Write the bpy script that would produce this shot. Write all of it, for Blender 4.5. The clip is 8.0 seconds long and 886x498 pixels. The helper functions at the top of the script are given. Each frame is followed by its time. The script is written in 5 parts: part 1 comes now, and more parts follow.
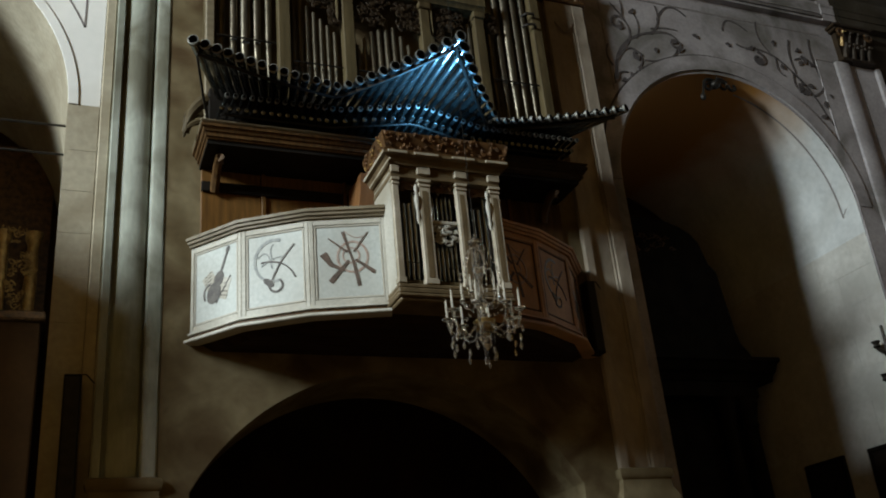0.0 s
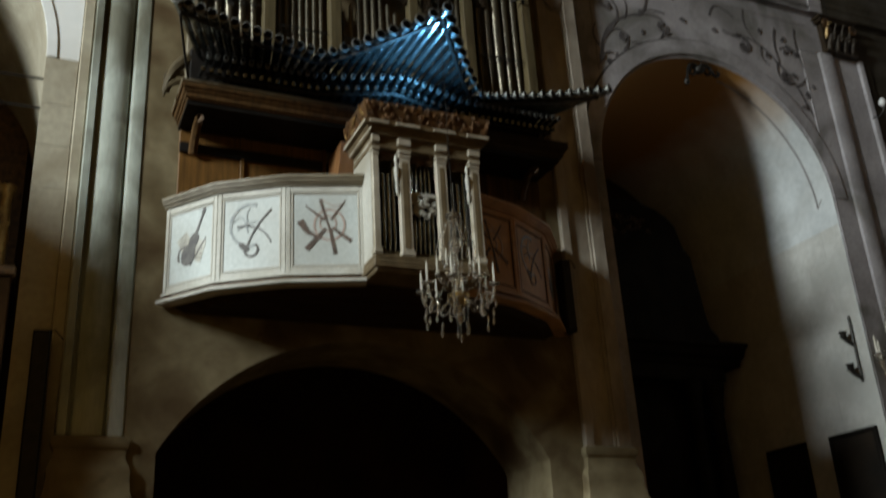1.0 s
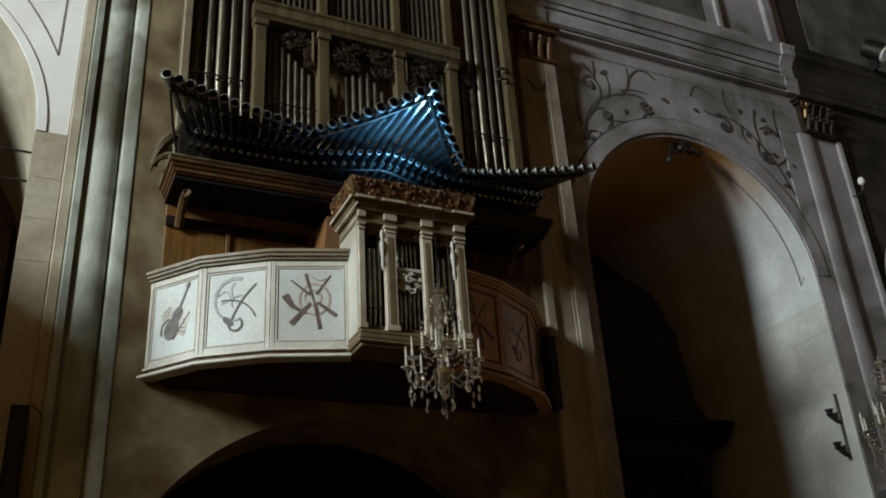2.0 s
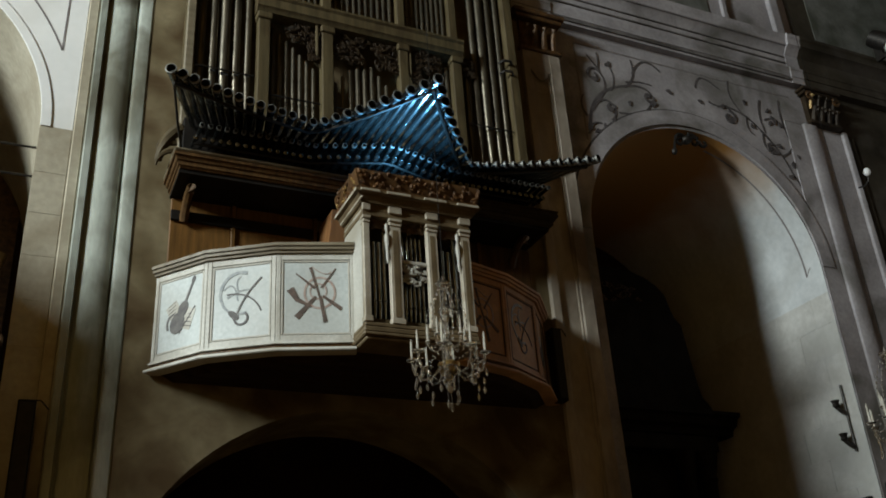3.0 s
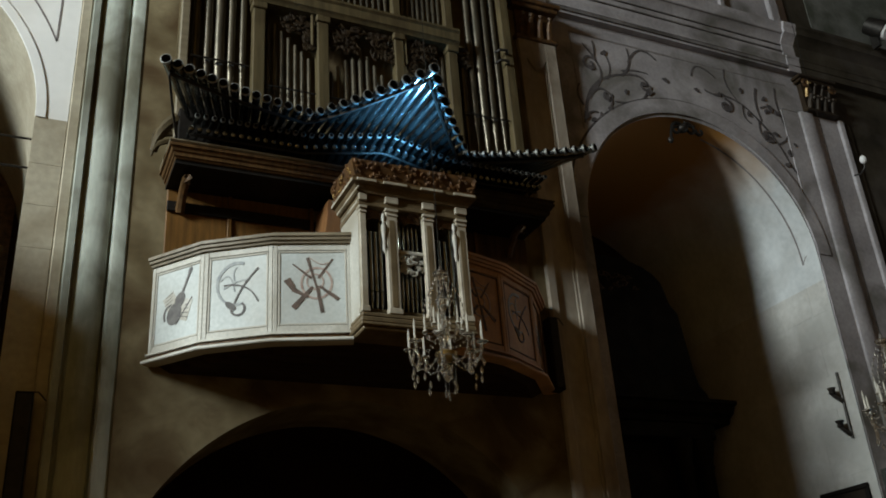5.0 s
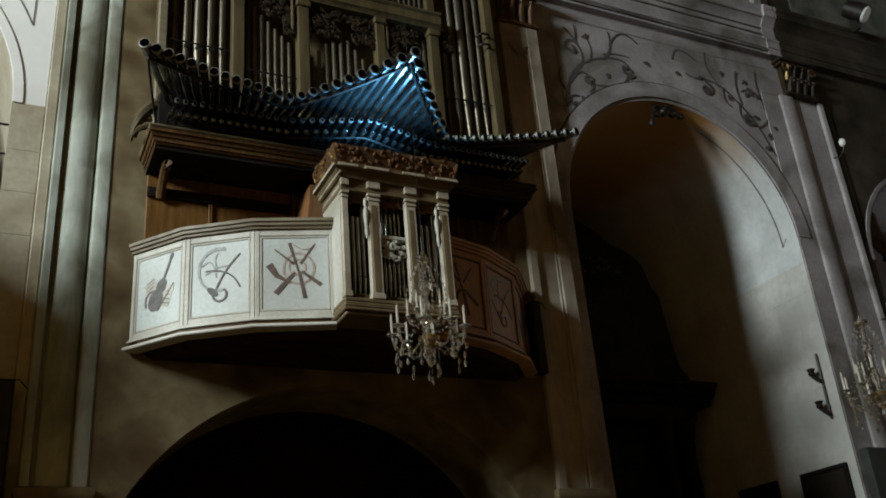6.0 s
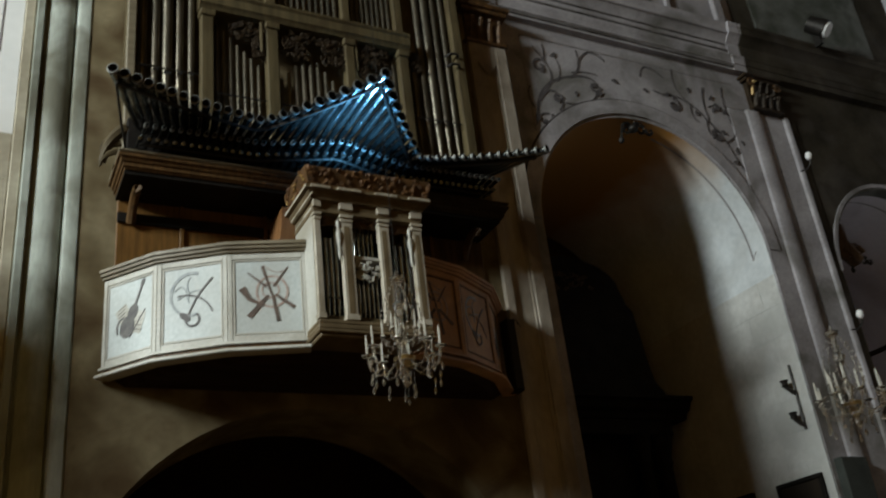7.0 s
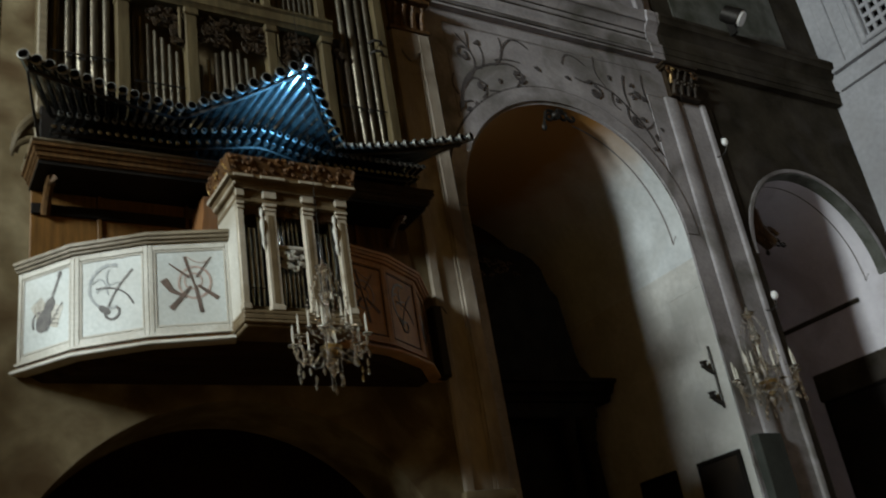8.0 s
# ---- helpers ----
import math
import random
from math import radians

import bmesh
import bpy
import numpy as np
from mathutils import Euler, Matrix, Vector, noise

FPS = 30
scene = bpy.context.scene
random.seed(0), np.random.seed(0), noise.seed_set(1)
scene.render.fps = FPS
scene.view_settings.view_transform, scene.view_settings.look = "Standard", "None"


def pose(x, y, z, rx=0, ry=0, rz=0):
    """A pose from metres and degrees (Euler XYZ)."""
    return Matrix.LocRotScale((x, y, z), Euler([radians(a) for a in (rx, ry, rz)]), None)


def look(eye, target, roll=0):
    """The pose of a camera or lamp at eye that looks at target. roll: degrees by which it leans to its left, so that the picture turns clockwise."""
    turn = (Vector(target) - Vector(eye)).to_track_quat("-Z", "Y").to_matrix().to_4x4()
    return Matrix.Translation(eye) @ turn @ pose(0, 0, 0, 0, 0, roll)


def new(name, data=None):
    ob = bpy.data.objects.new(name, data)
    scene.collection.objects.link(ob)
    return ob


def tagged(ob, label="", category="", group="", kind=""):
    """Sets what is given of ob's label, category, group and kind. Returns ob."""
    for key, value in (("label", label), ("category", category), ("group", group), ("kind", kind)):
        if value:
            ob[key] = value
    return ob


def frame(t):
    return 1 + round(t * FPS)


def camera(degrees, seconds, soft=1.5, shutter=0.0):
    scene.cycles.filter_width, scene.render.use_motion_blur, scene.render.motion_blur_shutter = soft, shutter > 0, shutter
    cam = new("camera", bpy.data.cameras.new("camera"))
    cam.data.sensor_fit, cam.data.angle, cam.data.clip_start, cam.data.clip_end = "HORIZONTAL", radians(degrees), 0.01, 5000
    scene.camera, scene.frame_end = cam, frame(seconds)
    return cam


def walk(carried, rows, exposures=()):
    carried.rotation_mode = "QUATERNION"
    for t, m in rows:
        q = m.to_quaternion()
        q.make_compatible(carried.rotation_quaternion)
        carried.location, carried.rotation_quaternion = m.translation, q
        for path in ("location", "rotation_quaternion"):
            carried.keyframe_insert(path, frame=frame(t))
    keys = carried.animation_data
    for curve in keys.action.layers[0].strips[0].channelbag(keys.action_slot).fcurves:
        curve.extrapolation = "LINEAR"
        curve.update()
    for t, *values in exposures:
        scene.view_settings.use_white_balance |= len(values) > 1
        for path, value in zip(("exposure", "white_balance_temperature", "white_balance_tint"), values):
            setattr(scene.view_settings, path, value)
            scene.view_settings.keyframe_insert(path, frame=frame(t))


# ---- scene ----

# ================= camera and its walk =================
EYE = 1.6
cam = camera(50.56, 8.0, soft=1.8, shutter=0.5)


def aim(yaw, pitch, roll):
    return pose(0, 0, EYE, 90 + pitch, 0, yaw) @ pose(0, 0, 0, 0, 0, roll)


PATH = [
    (0.0, -23.71, 23.73, -5.64), (0.2, -24.27, 23.20, -4.61), (0.5, -24.64, 20.84, -2.72),
    (0.8, -24.71, 20.17, -3.20), (1.0, -25.10, 21.96, -3.57), (1.2, -25.55, 23.99, -3.69),
    (1.5, -26.08, 25.81, -3.74), (1.7, -26.46, 26.55, -3.78), (2.8, -26.04, 26.10, -3.92),
    (3.0, -26.03, 26.07, -3.92), (3.5, -25.95, 25.77, -3.85), (4.0, -25.88, 25.65, -4.09),
    (4.2, -25.89, 25.63, -4.13), (5.3, -26.33, 25.39, -4.30), (5.5, -26.46, 25.43, -4.38),
    (6.0, -27.30, 24.40, -5.05), (6.5, -27.60, 24.19, -5.10), (7.0, -29.21, 25.42, -7.02),
    (7.2, -30.97, 26.11, -7.83), (7.5, -33.64, 24.45, -8.91), (7.7, -35.03, 22.99, -9.40),
    (8.0, -34.02, 24.01, -9.75),
]
walk(cam, [(t, aim(a, b, c)) for t, a, b, c in PATH], exposures=[(0.0, -0.2), (8.0, -0.2)])

# ================= world and light =================
world = bpy.data.worlds.new("sky")
scene.world = world
world.use_nodes = True
wn = world.node_tree.nodes
sky = wn.new("ShaderNodeTexSky")
sky.sky_type, sky.sun_disc = "NISHITA", False
sky.sun_elevation, sky.sun_rotation = radians(30), radians(250)
world.node_tree.links.new(sky.outputs[0], wn["Background"].inputs[0])
wn["Background"].inputs[1].default_value = 0.05


def area_lamp(name, eye, target, w, h, watts, colour, spread=180):
    data = bpy.data.lights.new(name, "AREA")
    data.shape, data.size, data.size_y = "RECTANGLE", w, h
    data.energy, data.color, data.spread = watts, colour, radians(spread)
    ob = new(name, data)
    ob.matrix_world = look(eye, target)
    return ob


# daylight of the tall window in the end wall
area_lamp("window_daylight", (-16.6, 2.3, 13.6), (0, 4.5, 8.0), 3.0, 4.8, 7000, (0.905, 1.0, 0.98))
# cool stage lamp on top of the small organ, shining up at the horizontal pipes
area_lamp("stage_lamp_light", (3.72, 8.62, 7.09), (3.72, 8.42, 8.2), 0.5, 0.08, 46, (0.16, 0.54, 1.0), 140)

# ================= materials =================


def mat(name, a, b=None, rough=0.8, metal=0.0, scale=3.0, fine=40.0, bump=0.15, dist=0.01, stain=None, amount=0.5,
        streak=(1, 1, 1), spec=0.5):
    """Two tones mixed by coarse and fine noise, optional blotchy stain, fine bump."""
    m = bpy.data.materials.new(name)
    m.use_nodes = True
    nt = m.node_tree
    n, l = nt.nodes, nt.links
    bs = n["Principled BSDF"]
    b = b or tuple(c * 0.8 for c in a)
    tc = n.new("ShaderNodeTexCoord")
    mp = n.new("ShaderNodeMapping")
    mp.inputs["Scale"].default_value = streak
    l.new(tc.outputs["Object"], mp.inputs[0])
    n1 = n.new("ShaderNodeTexNoise")
    n1.inputs["Scale"].default_value, n1.inputs["Detail"].default_value = scale, 6
    n2 = n.new("ShaderNodeTexNoise")
    n2.inputs["Scale"].default_value, n2.inputs["Detail"].default_value = fine, 4
    l.new(mp.outputs[0], n1.inputs[0])
    l.new(mp.outputs[0], n2.inputs[0])
    r1 = n.new("ShaderNodeValToRGB")
    r1.color_ramp.elements[0].position, r1.color_ramp.elements[1].position = 0.35, 0.68
    r1.color_ramp.elements[0].color, r1.color_ramp.elements[1].color = (*a, 1), (*b, 1)
    l.new(n1.outputs[0], r1.inputs[0])
    mx = n.new("ShaderNodeMix")
    mx.data_type, mx.blend_type = "RGBA", "OVERLAY"
    mx.inputs[0].default_value = 0.25
    l.new(r1.outputs[0], mx.inputs[6])
    l.new(n2.outputs[0], mx.inputs[7])
    out = mx.outputs[2]
    if stain:
        n3 = n.new("ShaderNodeTexNoise")
        n3.inputs["Scale"].default_value, n3.inputs["Detail"].default_value = scale * 0.6, 10
        n3.inputs["Distortion"].default_value = 0.8
        l.new(tc.outputs["Object"], n3.inputs[0])
        r3 = n.new("ShaderNodeValToRGB")
        r3.color_ramp.elements[0].position, r3.color_ramp.elements[1].position = 0.48, 0.66
        r3.color_ramp.elements[1].color = (amount, amount, amount, 1)
        l.new(n3.outputs[0], r3.inputs[0])
        m3 = n.new("ShaderNodeMix")
        m3.data_type = "RGBA"
        l.new(r3.outputs[0], m3.inputs[0])
        l.new(out, m3.inputs[6])
        m3.inputs[7].default_value = (*stain, 1)
        out = m3.outputs[2]
    l.new(out, bs.inputs["Base Color"])
    rr = n.new("ShaderNodeMapRange")
    rr.inputs[3].default_value, rr.inputs[4].default_value = max(rough - 0.12, 0.03), min(rough + 0.12, 1)
    l.new(n1.outputs[0], rr.inputs[0])
    l.new(rr.outputs[0], bs.inputs["Roughness"])
    bs.inputs["Metallic"].default_value = metal
    bs.inputs["Specular IOR Level"].default_value = spec
    if bump:
        bp = n.new("ShaderNodeBump")
        bp.inputs["Strength"].default_value, bp.inputs["Distance"].default_value = bump, dist
        l.new(n2.outputs[0], bp.inputs["Height"])
        l.new(bp.outputs[0], bs.inputs["Normal"])
    return m


M_PLASTER = mat("lilac_grey_plaster", (0.43, 0.405, 0.425), (0.27, 0.252, 0.262), 0.9, scale=1.3, fine=18, stain=(0.1, 0.095, 0.075), amount=0.8, spec=0.08)
M_WHITE_WALL = mat("whitewashed_plaster", (0.84, 0.84, 0.83), (0.74, 0.75, 0.75), 0.9, scale=0.7, fine=9, stain=(0.58, 0.56, 0.52), amount=0.4)
M_BEIGE = mat("beige_wash", (0.44, 0.4, 0.31), (0.33, 0.29, 0.215), 0.9, scale=1.2, fine=14, stain=(0.2, 0.16, 0.1), amount=0.6)
M_STONE = mat("olive_brown_stained_stone", (0.24, 0.198, 0.12), (0.122, 0.092, 0.05), 0.9, scale=2.0, fine=16, stain=(0.075, 0.045, 0.022), amount=0.8, spec=0.08)
M_PILASTER = mat("grey_pilaster_stone", (0.4, 0.43, 0.385), (0.22, 0.238, 0.2), 0.8, scale=1.6, fine=20, stain=(0.09, 0.082, 0.05), amount=0.85, streak=(1.4, 1.4, 0.3))
M_PILASTER_BROWN = mat("brown_grey_pilaster_stone", (0.44, 0.385, 0.32), (0.28, 0.235, 0.18), 0.8, scale=1.1, fine=16, stain=(0.1, 0.07, 0.045), amount=0.75, streak=(1, 1, 0.35))
M_MOTTLE = mat("green_stained_plaster", (0.16, 0.16, 0.15), (0.07, 0.075, 0.058), 0.9, scale=1.6, fine=14, stain=(0.035, 0.042, 0.025), amount=0.8)
M_MAUVE = mat("mauve_grey_plaster", (0.8, 0.77, 0.83), (0.68, 0.65, 0.7), 0.92, scale=1.0, fine=10, stain=(0.42, 0.38, 0.4), amount=0.5)
M_EAST = mat("shaded_pale_plaster", (0.42, 0.42, 0.45), (0.35, 0.35, 0.38), 0.9, scale=0.9, fine=9, stain=(0.32, 0.31, 0.32), amount=0.5)
# balcony wood of the side away from the window, shade mixed into its brown
M_SIDESHADE = mat("balcony_wood_shade_brown", (0.52, 0.29, 0.12), (0.38, 0.2, 0.08), 0.55, scale=2.5, fine=30, bump=0.08, stain=(0.2, 0.12, 0.06), amount=0.6)
# tan of the small organ's front, darkened for the grazing light there
M_TAN = mat("tan_painted_wood_dimmed", (0.17, 0.125, 0.07), (0.1, 0.072, 0.04), 0.55, scale=4, fine=40, bump=0.08, spec=0.2)
# chapel rear wall and passage, coloured dark to deepen the shade there
M_BROWNSTONE = mat("umber_shade_stone", (0.06, 0.03, 0.012), (0.03, 0.016, 0.007), 0.9, scale=0.9, fine=12, spec=0.08)
M_DARKWALL = mat("dark_brown_plaster", (0.06, 0.05, 0.036), (0.028, 0.023, 0.016), 0.9, scale=1.3, fine=14, stain=(0.13, 0.115, 0.11), amount=0.3, spec=0.08)
# the chapel's plaster browned, colouring in the shade on its left jamb
M_CHAPEL = mat("chapel_plaster_shade_brown", (0.1, 0.05, 0.02), (0.06, 0.03, 0.012), 0.92, scale=0.8, fine=10, spec=0.08)
M_CHAPEL_WHITE = mat("pale_chapel_plaster", (0.575, 0.57, 0.55), (0.45, 0.44, 0.415), 0.92, scale=1.2, fine=10, stain=(0.42, 0.42, 0.4), amount=0.6)
# pale vault whose shade is put into the colour, brown to pale along x
M_VAULT = mat("pale_vault_with_shade_brown", (0.62, 0.645, 0.655), (0.5, 0.52, 0.53), 0.92, scale=1.2, fine=10, stain=(0.42, 0.42, 0.4), amount=0.6)
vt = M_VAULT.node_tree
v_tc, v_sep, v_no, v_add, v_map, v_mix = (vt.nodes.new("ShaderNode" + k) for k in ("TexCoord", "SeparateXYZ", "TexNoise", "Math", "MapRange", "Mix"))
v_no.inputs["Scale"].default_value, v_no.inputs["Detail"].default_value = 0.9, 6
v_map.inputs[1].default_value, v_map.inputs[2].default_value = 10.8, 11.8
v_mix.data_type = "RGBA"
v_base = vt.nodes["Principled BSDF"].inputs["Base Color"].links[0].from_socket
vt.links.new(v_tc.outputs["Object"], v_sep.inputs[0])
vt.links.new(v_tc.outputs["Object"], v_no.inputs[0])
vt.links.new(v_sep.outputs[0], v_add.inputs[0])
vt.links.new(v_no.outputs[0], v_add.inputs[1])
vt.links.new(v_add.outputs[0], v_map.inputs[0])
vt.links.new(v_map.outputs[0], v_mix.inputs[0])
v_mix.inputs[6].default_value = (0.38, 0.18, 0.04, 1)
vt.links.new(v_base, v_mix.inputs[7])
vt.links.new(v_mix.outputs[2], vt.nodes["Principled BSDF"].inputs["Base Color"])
M_PAINT = mat("cream_painted_wood", (0.5, 0.49, 0.445), (0.42, 0.405, 0.36), 0.55, scale=2.5, fine=30, bump=0.08, stain=(0.3, 0.265, 0.2), amount=0.65)
M_PAINT_PANEL = mat("white_painted_panel", (0.52, 0.56, 0.555), (0.46, 0.495, 0.49), 0.5, scale=1.5, fine=25, bump=0.06, stain=(0.4, 0.39, 0.35), amount=0.4)
M_BEAD = mat("grey_cream_bead", (0.46, 0.44, 0.39), (0.38, 0.36, 0.315), 0.6, scale=4, fine=60, bump=0.05)
M_CAP = mat("brown_rail_wood", (0.2, 0.165, 0.11), (0.13, 0.105, 0.065), 0.55, scale=4, fine=60, streak=(0.3, 3, 3))
M_WOOD = mat("dark_walnut_case", (0.11, 0.058, 0.022), (0.055, 0.03, 0.012), 0.5, scale=3, fine=40, streak=(6, 6, 0.6), spec=0.2)
M_WOOD_GOLD = mat("brown_case_wood", (0.17, 0.083, 0.023), (0.1, 0.05, 0.014), 0.5, scale=3, fine=40, streak=(6, 6, 0.6), spec=0.2)
M_PALEWOOD = mat("faded_olive_painted_wood", (0.108, 0.083, 0.042), (0.06, 0.045, 0.022), 0.6, scale=3, fine=40, stain=(0.05, 0.033, 0.016), amount=0.6, streak=(5, 5, 0.5), spec=0.2)
M_ORANGE = mat("varnished_orange_wood", (0.26, 0.125, 0.05), (0.18, 0.08, 0.03), 0.4, scale=3, fine=40, streak=(6, 6, 0.6))
M_BLACK = mat("black_wood_and_shade", (0.018, 0.015, 0.013), (0.01, 0.009, 0.008), 0.6, scale=3, fine=40, spec=0.05)
M_GILT = mat("dulled_gilding", (0.5, 0.34, 0.13), (0.22, 0.13, 0.045), 0.4, 0.4, scale=9, fine=60, bump=0.4)
M_GILT_DARK = mat("browned_gilding", (0.12, 0.058, 0.018), (0.04, 0.02, 0.008), 0.55, 0.12, scale=14, fine=60, bump=0.4)
M_TIN = mat("tarnished_tin", (0.155, 0.136, 0.102), (0.055, 0.049, 0.036), 0.38, 0.72, scale=6, fine=50, bump=0.05, streak=(3, 3, 0.4))
M_TRUMPET = mat("polished_grey_tin", (0.36, 0.37, 0.36), (0.14, 0.15, 0.145), 0.17, 0.97, scale=7, fine=50, bump=0.04)
# near-black for bores and mouths, the shade inside the pipes as colour
M_BORE = mat("pipe_bore_shade", (0.012, 0.012, 0.012), (0.008, 0.008, 0.008), 0.9, bump=0)
M_IRON = mat("black_wrought_iron", (0.02, 0.018, 0.016), (0.035, 0.03, 0.026), 0.5, 0.6, scale=12)
M_VINE = mat("umber_wall_painting", (0.05, 0.043, 0.045), (0.11, 0.095, 0.095), 0.9, scale=9)
M_VINE_PALE = mat("faded_umber_line", (0.17, 0.15, 0.15), (0.24, 0.22, 0.22), 0.9, scale=9)
M_BROWNPAINT = mat("sepia_paint", (0.07, 0.05, 0.04), (0.14, 0.095, 0.075), 0.7, scale=14, fine=60, bump=0)
M_GREYPAINT = mat("grey_brown_paint", (0.09, 0.085, 0.085), (0.15, 0.14, 0.135), 0.7, scale=14, fine=60, bump=0)
M_BLUEPAINT = mat("pale_grey_paint", (0.26, 0.285, 0.3), (0.4, 0.42, 0.42), 0.7, scale=20, fine=60, bump=0)
M_PALEPAINT = mat("rosy_grey_paint", (0.3, 0.22, 0.19), (0.42, 0.34, 0.3), 0.7, scale=14, fine=60, bump=0)
# unseen room surfaces, their browns chosen to dim and warm the bounce light
M_FLOOR = mat("bounce_brown_floor", (0.085, 0.043, 0.008), (0.06, 0.03, 0.006), 0.6, scale=1.2, fine=20, spec=0.08)
M_CEIL = mat("bounce_brown_plaster", (0.14, 0.076, 0.02), (0.095, 0.052, 0.014), 0.9, scale=0.6, fine=8, spec=0.08)
M_BRASS = mat("brass", (0.55, 0.4, 0.16), (0.4, 0.27, 0.1), 0.3, 0.9, scale=10, bump=0.03)
M_CANDLE = mat("ivory_candle_sleeve", (0.42, 0.39, 0.33), (0.34, 0.31, 0.26), 0.5, scale=10, bump=0.02)
M_OPAL = mat("opal_bulb", (0.85, 0.85, 0.85), (0.8, 0.8, 0.8), 0.2, scale=10, bump=0)
M_CANVAS = mat("blackened_oil_painting", (0.022, 0.018, 0.015), (0.012, 0.01, 0.009), 0.45, scale=2, fine=30, stain=(0.04, 0.028, 0.018), amount=0.6, spec=0.2)

M_SOFFIT = mat("dark_soffit_boards", (0.035, 0.02, 0.01), (0.018, 0.01, 0.005), 0.7, scale=3, fine=30, streak=(0.5, 5, 5), spec=0.1)
M_CARVE = mat("dark_walnut_carving_and_shade", (0.035, 0.022, 0.011), (0.018, 0.011, 0.006), 0.55, scale=9, fine=50, spec=0.2)
M_DARKLINE = mat("dark_line_plaster", (0.1, 0.09, 0.085), (0.2, 0.185, 0.185), 0.95, scale=2.2, fine=20, stain=(0.05, 0.045, 0.04), amount=0.6, spec=0.05)
M_RIM = mat("pale_tin_lip", (0.26, 0.26, 0.245), (0.14, 0.14, 0.13), 0.5, 0.6, scale=9, bump=0.02)
M_CREST = mat("red_brown_gilding", (0.15, 0.068, 0.02), (0.06, 0.028, 0.01), 0.55, 0.15, scale=14, fine=60, bump=0.3)
M_BEIGEPAINT = mat("beige_painted_wood", (0.46, 0.415, 0.335), (0.35, 0.305, 0.235), 0.55, scale=4, fine=40, bump=0.08, stain=(0.2, 0.16, 0.1), amount=0.6)
M_DADO = mat("dark_grey_green_marble", (0.045, 0.049, 0.043), (0.028, 0.031, 0.026), 0.6, scale=3, fine=30, spec=0.2)

M_CRYSTAL = bpy.data.materials.new("cut_crystal")
M_CRYSTAL.use_nodes = True
_b = M_CRYSTAL.node_tree.nodes["Principled BSDF"]
_b.inputs["Base Color"].default_value = (0.96, 0.91, 0.82, 1)
_b.inputs["Transmission Weight"].default_value, _b.inputs["Roughness"].default_value, _b.inputs["IOR"].default_value = 0.96, 0.0, 1.65

# ================= builders =================
BASE = {}


def thing(name, loc, label, category, group="", kind=""):
    ob = new(name)
    ob.empty_display_size = 0.2
    ob.location = loc
    BASE[ob.name] = Vector(loc)
    return tagged(ob, label, category, group, kind)


def finish(bm, name, material, smooth=True):
    bmesh.ops.recalc_face_normals(bm, faces=bm.faces[:])
    me = bpy.data.meshes.new(name)
    bm.to_mesh(me)
    bm.free()
    for m in (material if isinstance(material, (list, tuple)) else [material]):
        me.materials.append(m)
    if smooth:
        me.polygons.foreach_set("use_smooth", [True] * len(me.polygons))
        me.set_sharp_from_angle(angle=radians(35))
    return me


def hang(ob, parent):
    ob.parent = parent
    ob.matrix_parent_inverse = Matrix.Translation(-BASE.get(parent.name, Vector((0, 0, 0))))


def part(name, bm, material, parent, label="", smooth=True):
    ob = new(name, finish(bm, name, material, smooth))
    hang(ob, parent)
    if label:
        ob["label"] = label
    return ob


def solid(name, bm, material, label, category, kind="", group="", smooth=True):
    ob = new(name, finish(bm, name, material, smooth))
    return tagged(ob, label, category, group, kind)


def box(bm, x0, x1, y0, y1, z0, z1, bev=0.0, m=None):
    r = bmesh.ops.create_cube(bm, size=1)
    vs = r["verts"]
    bmesh.ops.scale(bm, vec=(x1 - x0, y1 - y0, z1 - z0), verts=vs)
    bmesh.ops.translate(bm, vec=((x0 + x1) / 2, (y0 + y1) / 2, (z0 + z1) / 2), verts=vs)
    if bev:
        es = list({e for v in vs for e in v.link_edges})
        rb = bmesh.ops.bevel(bm, geom=es, offset=bev, segments=1, affect="EDGES")
        vs = list({v for f in rb["faces"] for v in f.verts} | {v for v in vs if v.is_valid})
    if m is not None:
        bmesh.ops.transform(bm, matrix=m, verts=vs)
    return bm


def B(*a, **k):
    return box(bmesh.new(), *a, **k)


def cone(bm, p0, p1, r0, r1, n=12, caps=True):
    p0, p1 = Vector(p0), Vector(p1)
    d = p1 - p0
    r = bmesh.ops.create_cone(bm, cap_ends=caps, segments=n, radius1=max(r0, 1e-4), radius2=max(r1, 1e-4), depth=d.length)
    m = Matrix.Translation((p0 + p1) / 2) @ d.to_track_quat("Z", "Y").to_matrix().to_4x4()
    bmesh.ops.transform(bm, matrix=m, verts=r["verts"])
    return bm


def ball(bm, c, r, sz=1.0, n=8):
    g = bmesh.ops.create_uvsphere(bm, u_segments=n, v_segments=max(5, n - 2), radius=r)
    bmesh.ops.transform(bm, matrix=Matrix.Translation(c) @ Matrix.Diagonal((1, 1, sz, 1)), verts=g["verts"])
    return bm


def lathe(bm, c, prof, n=12):
    """Profile of (radius, height) round the vertical through c."""
    rings = []
    for r, h in prof:
        rings.append([bm.verts.new((c[0] + max(r, 0.001) * math.cos(2 * math.pi * i / n), c[1] + max(r, 0.001) * math.sin(2 * math.pi * i / n), c[2] + h)) for i in range(n)])
    for a, b in zip(rings, rings[1:]):
        for i in range(n):
            bm.faces.new((a[i], a[(i + 1) % n], b[(i + 1) % n], b[i]))
    bm.faces.new(rings[0][::-1])
    bm.faces.new(rings[-1])
    return bm


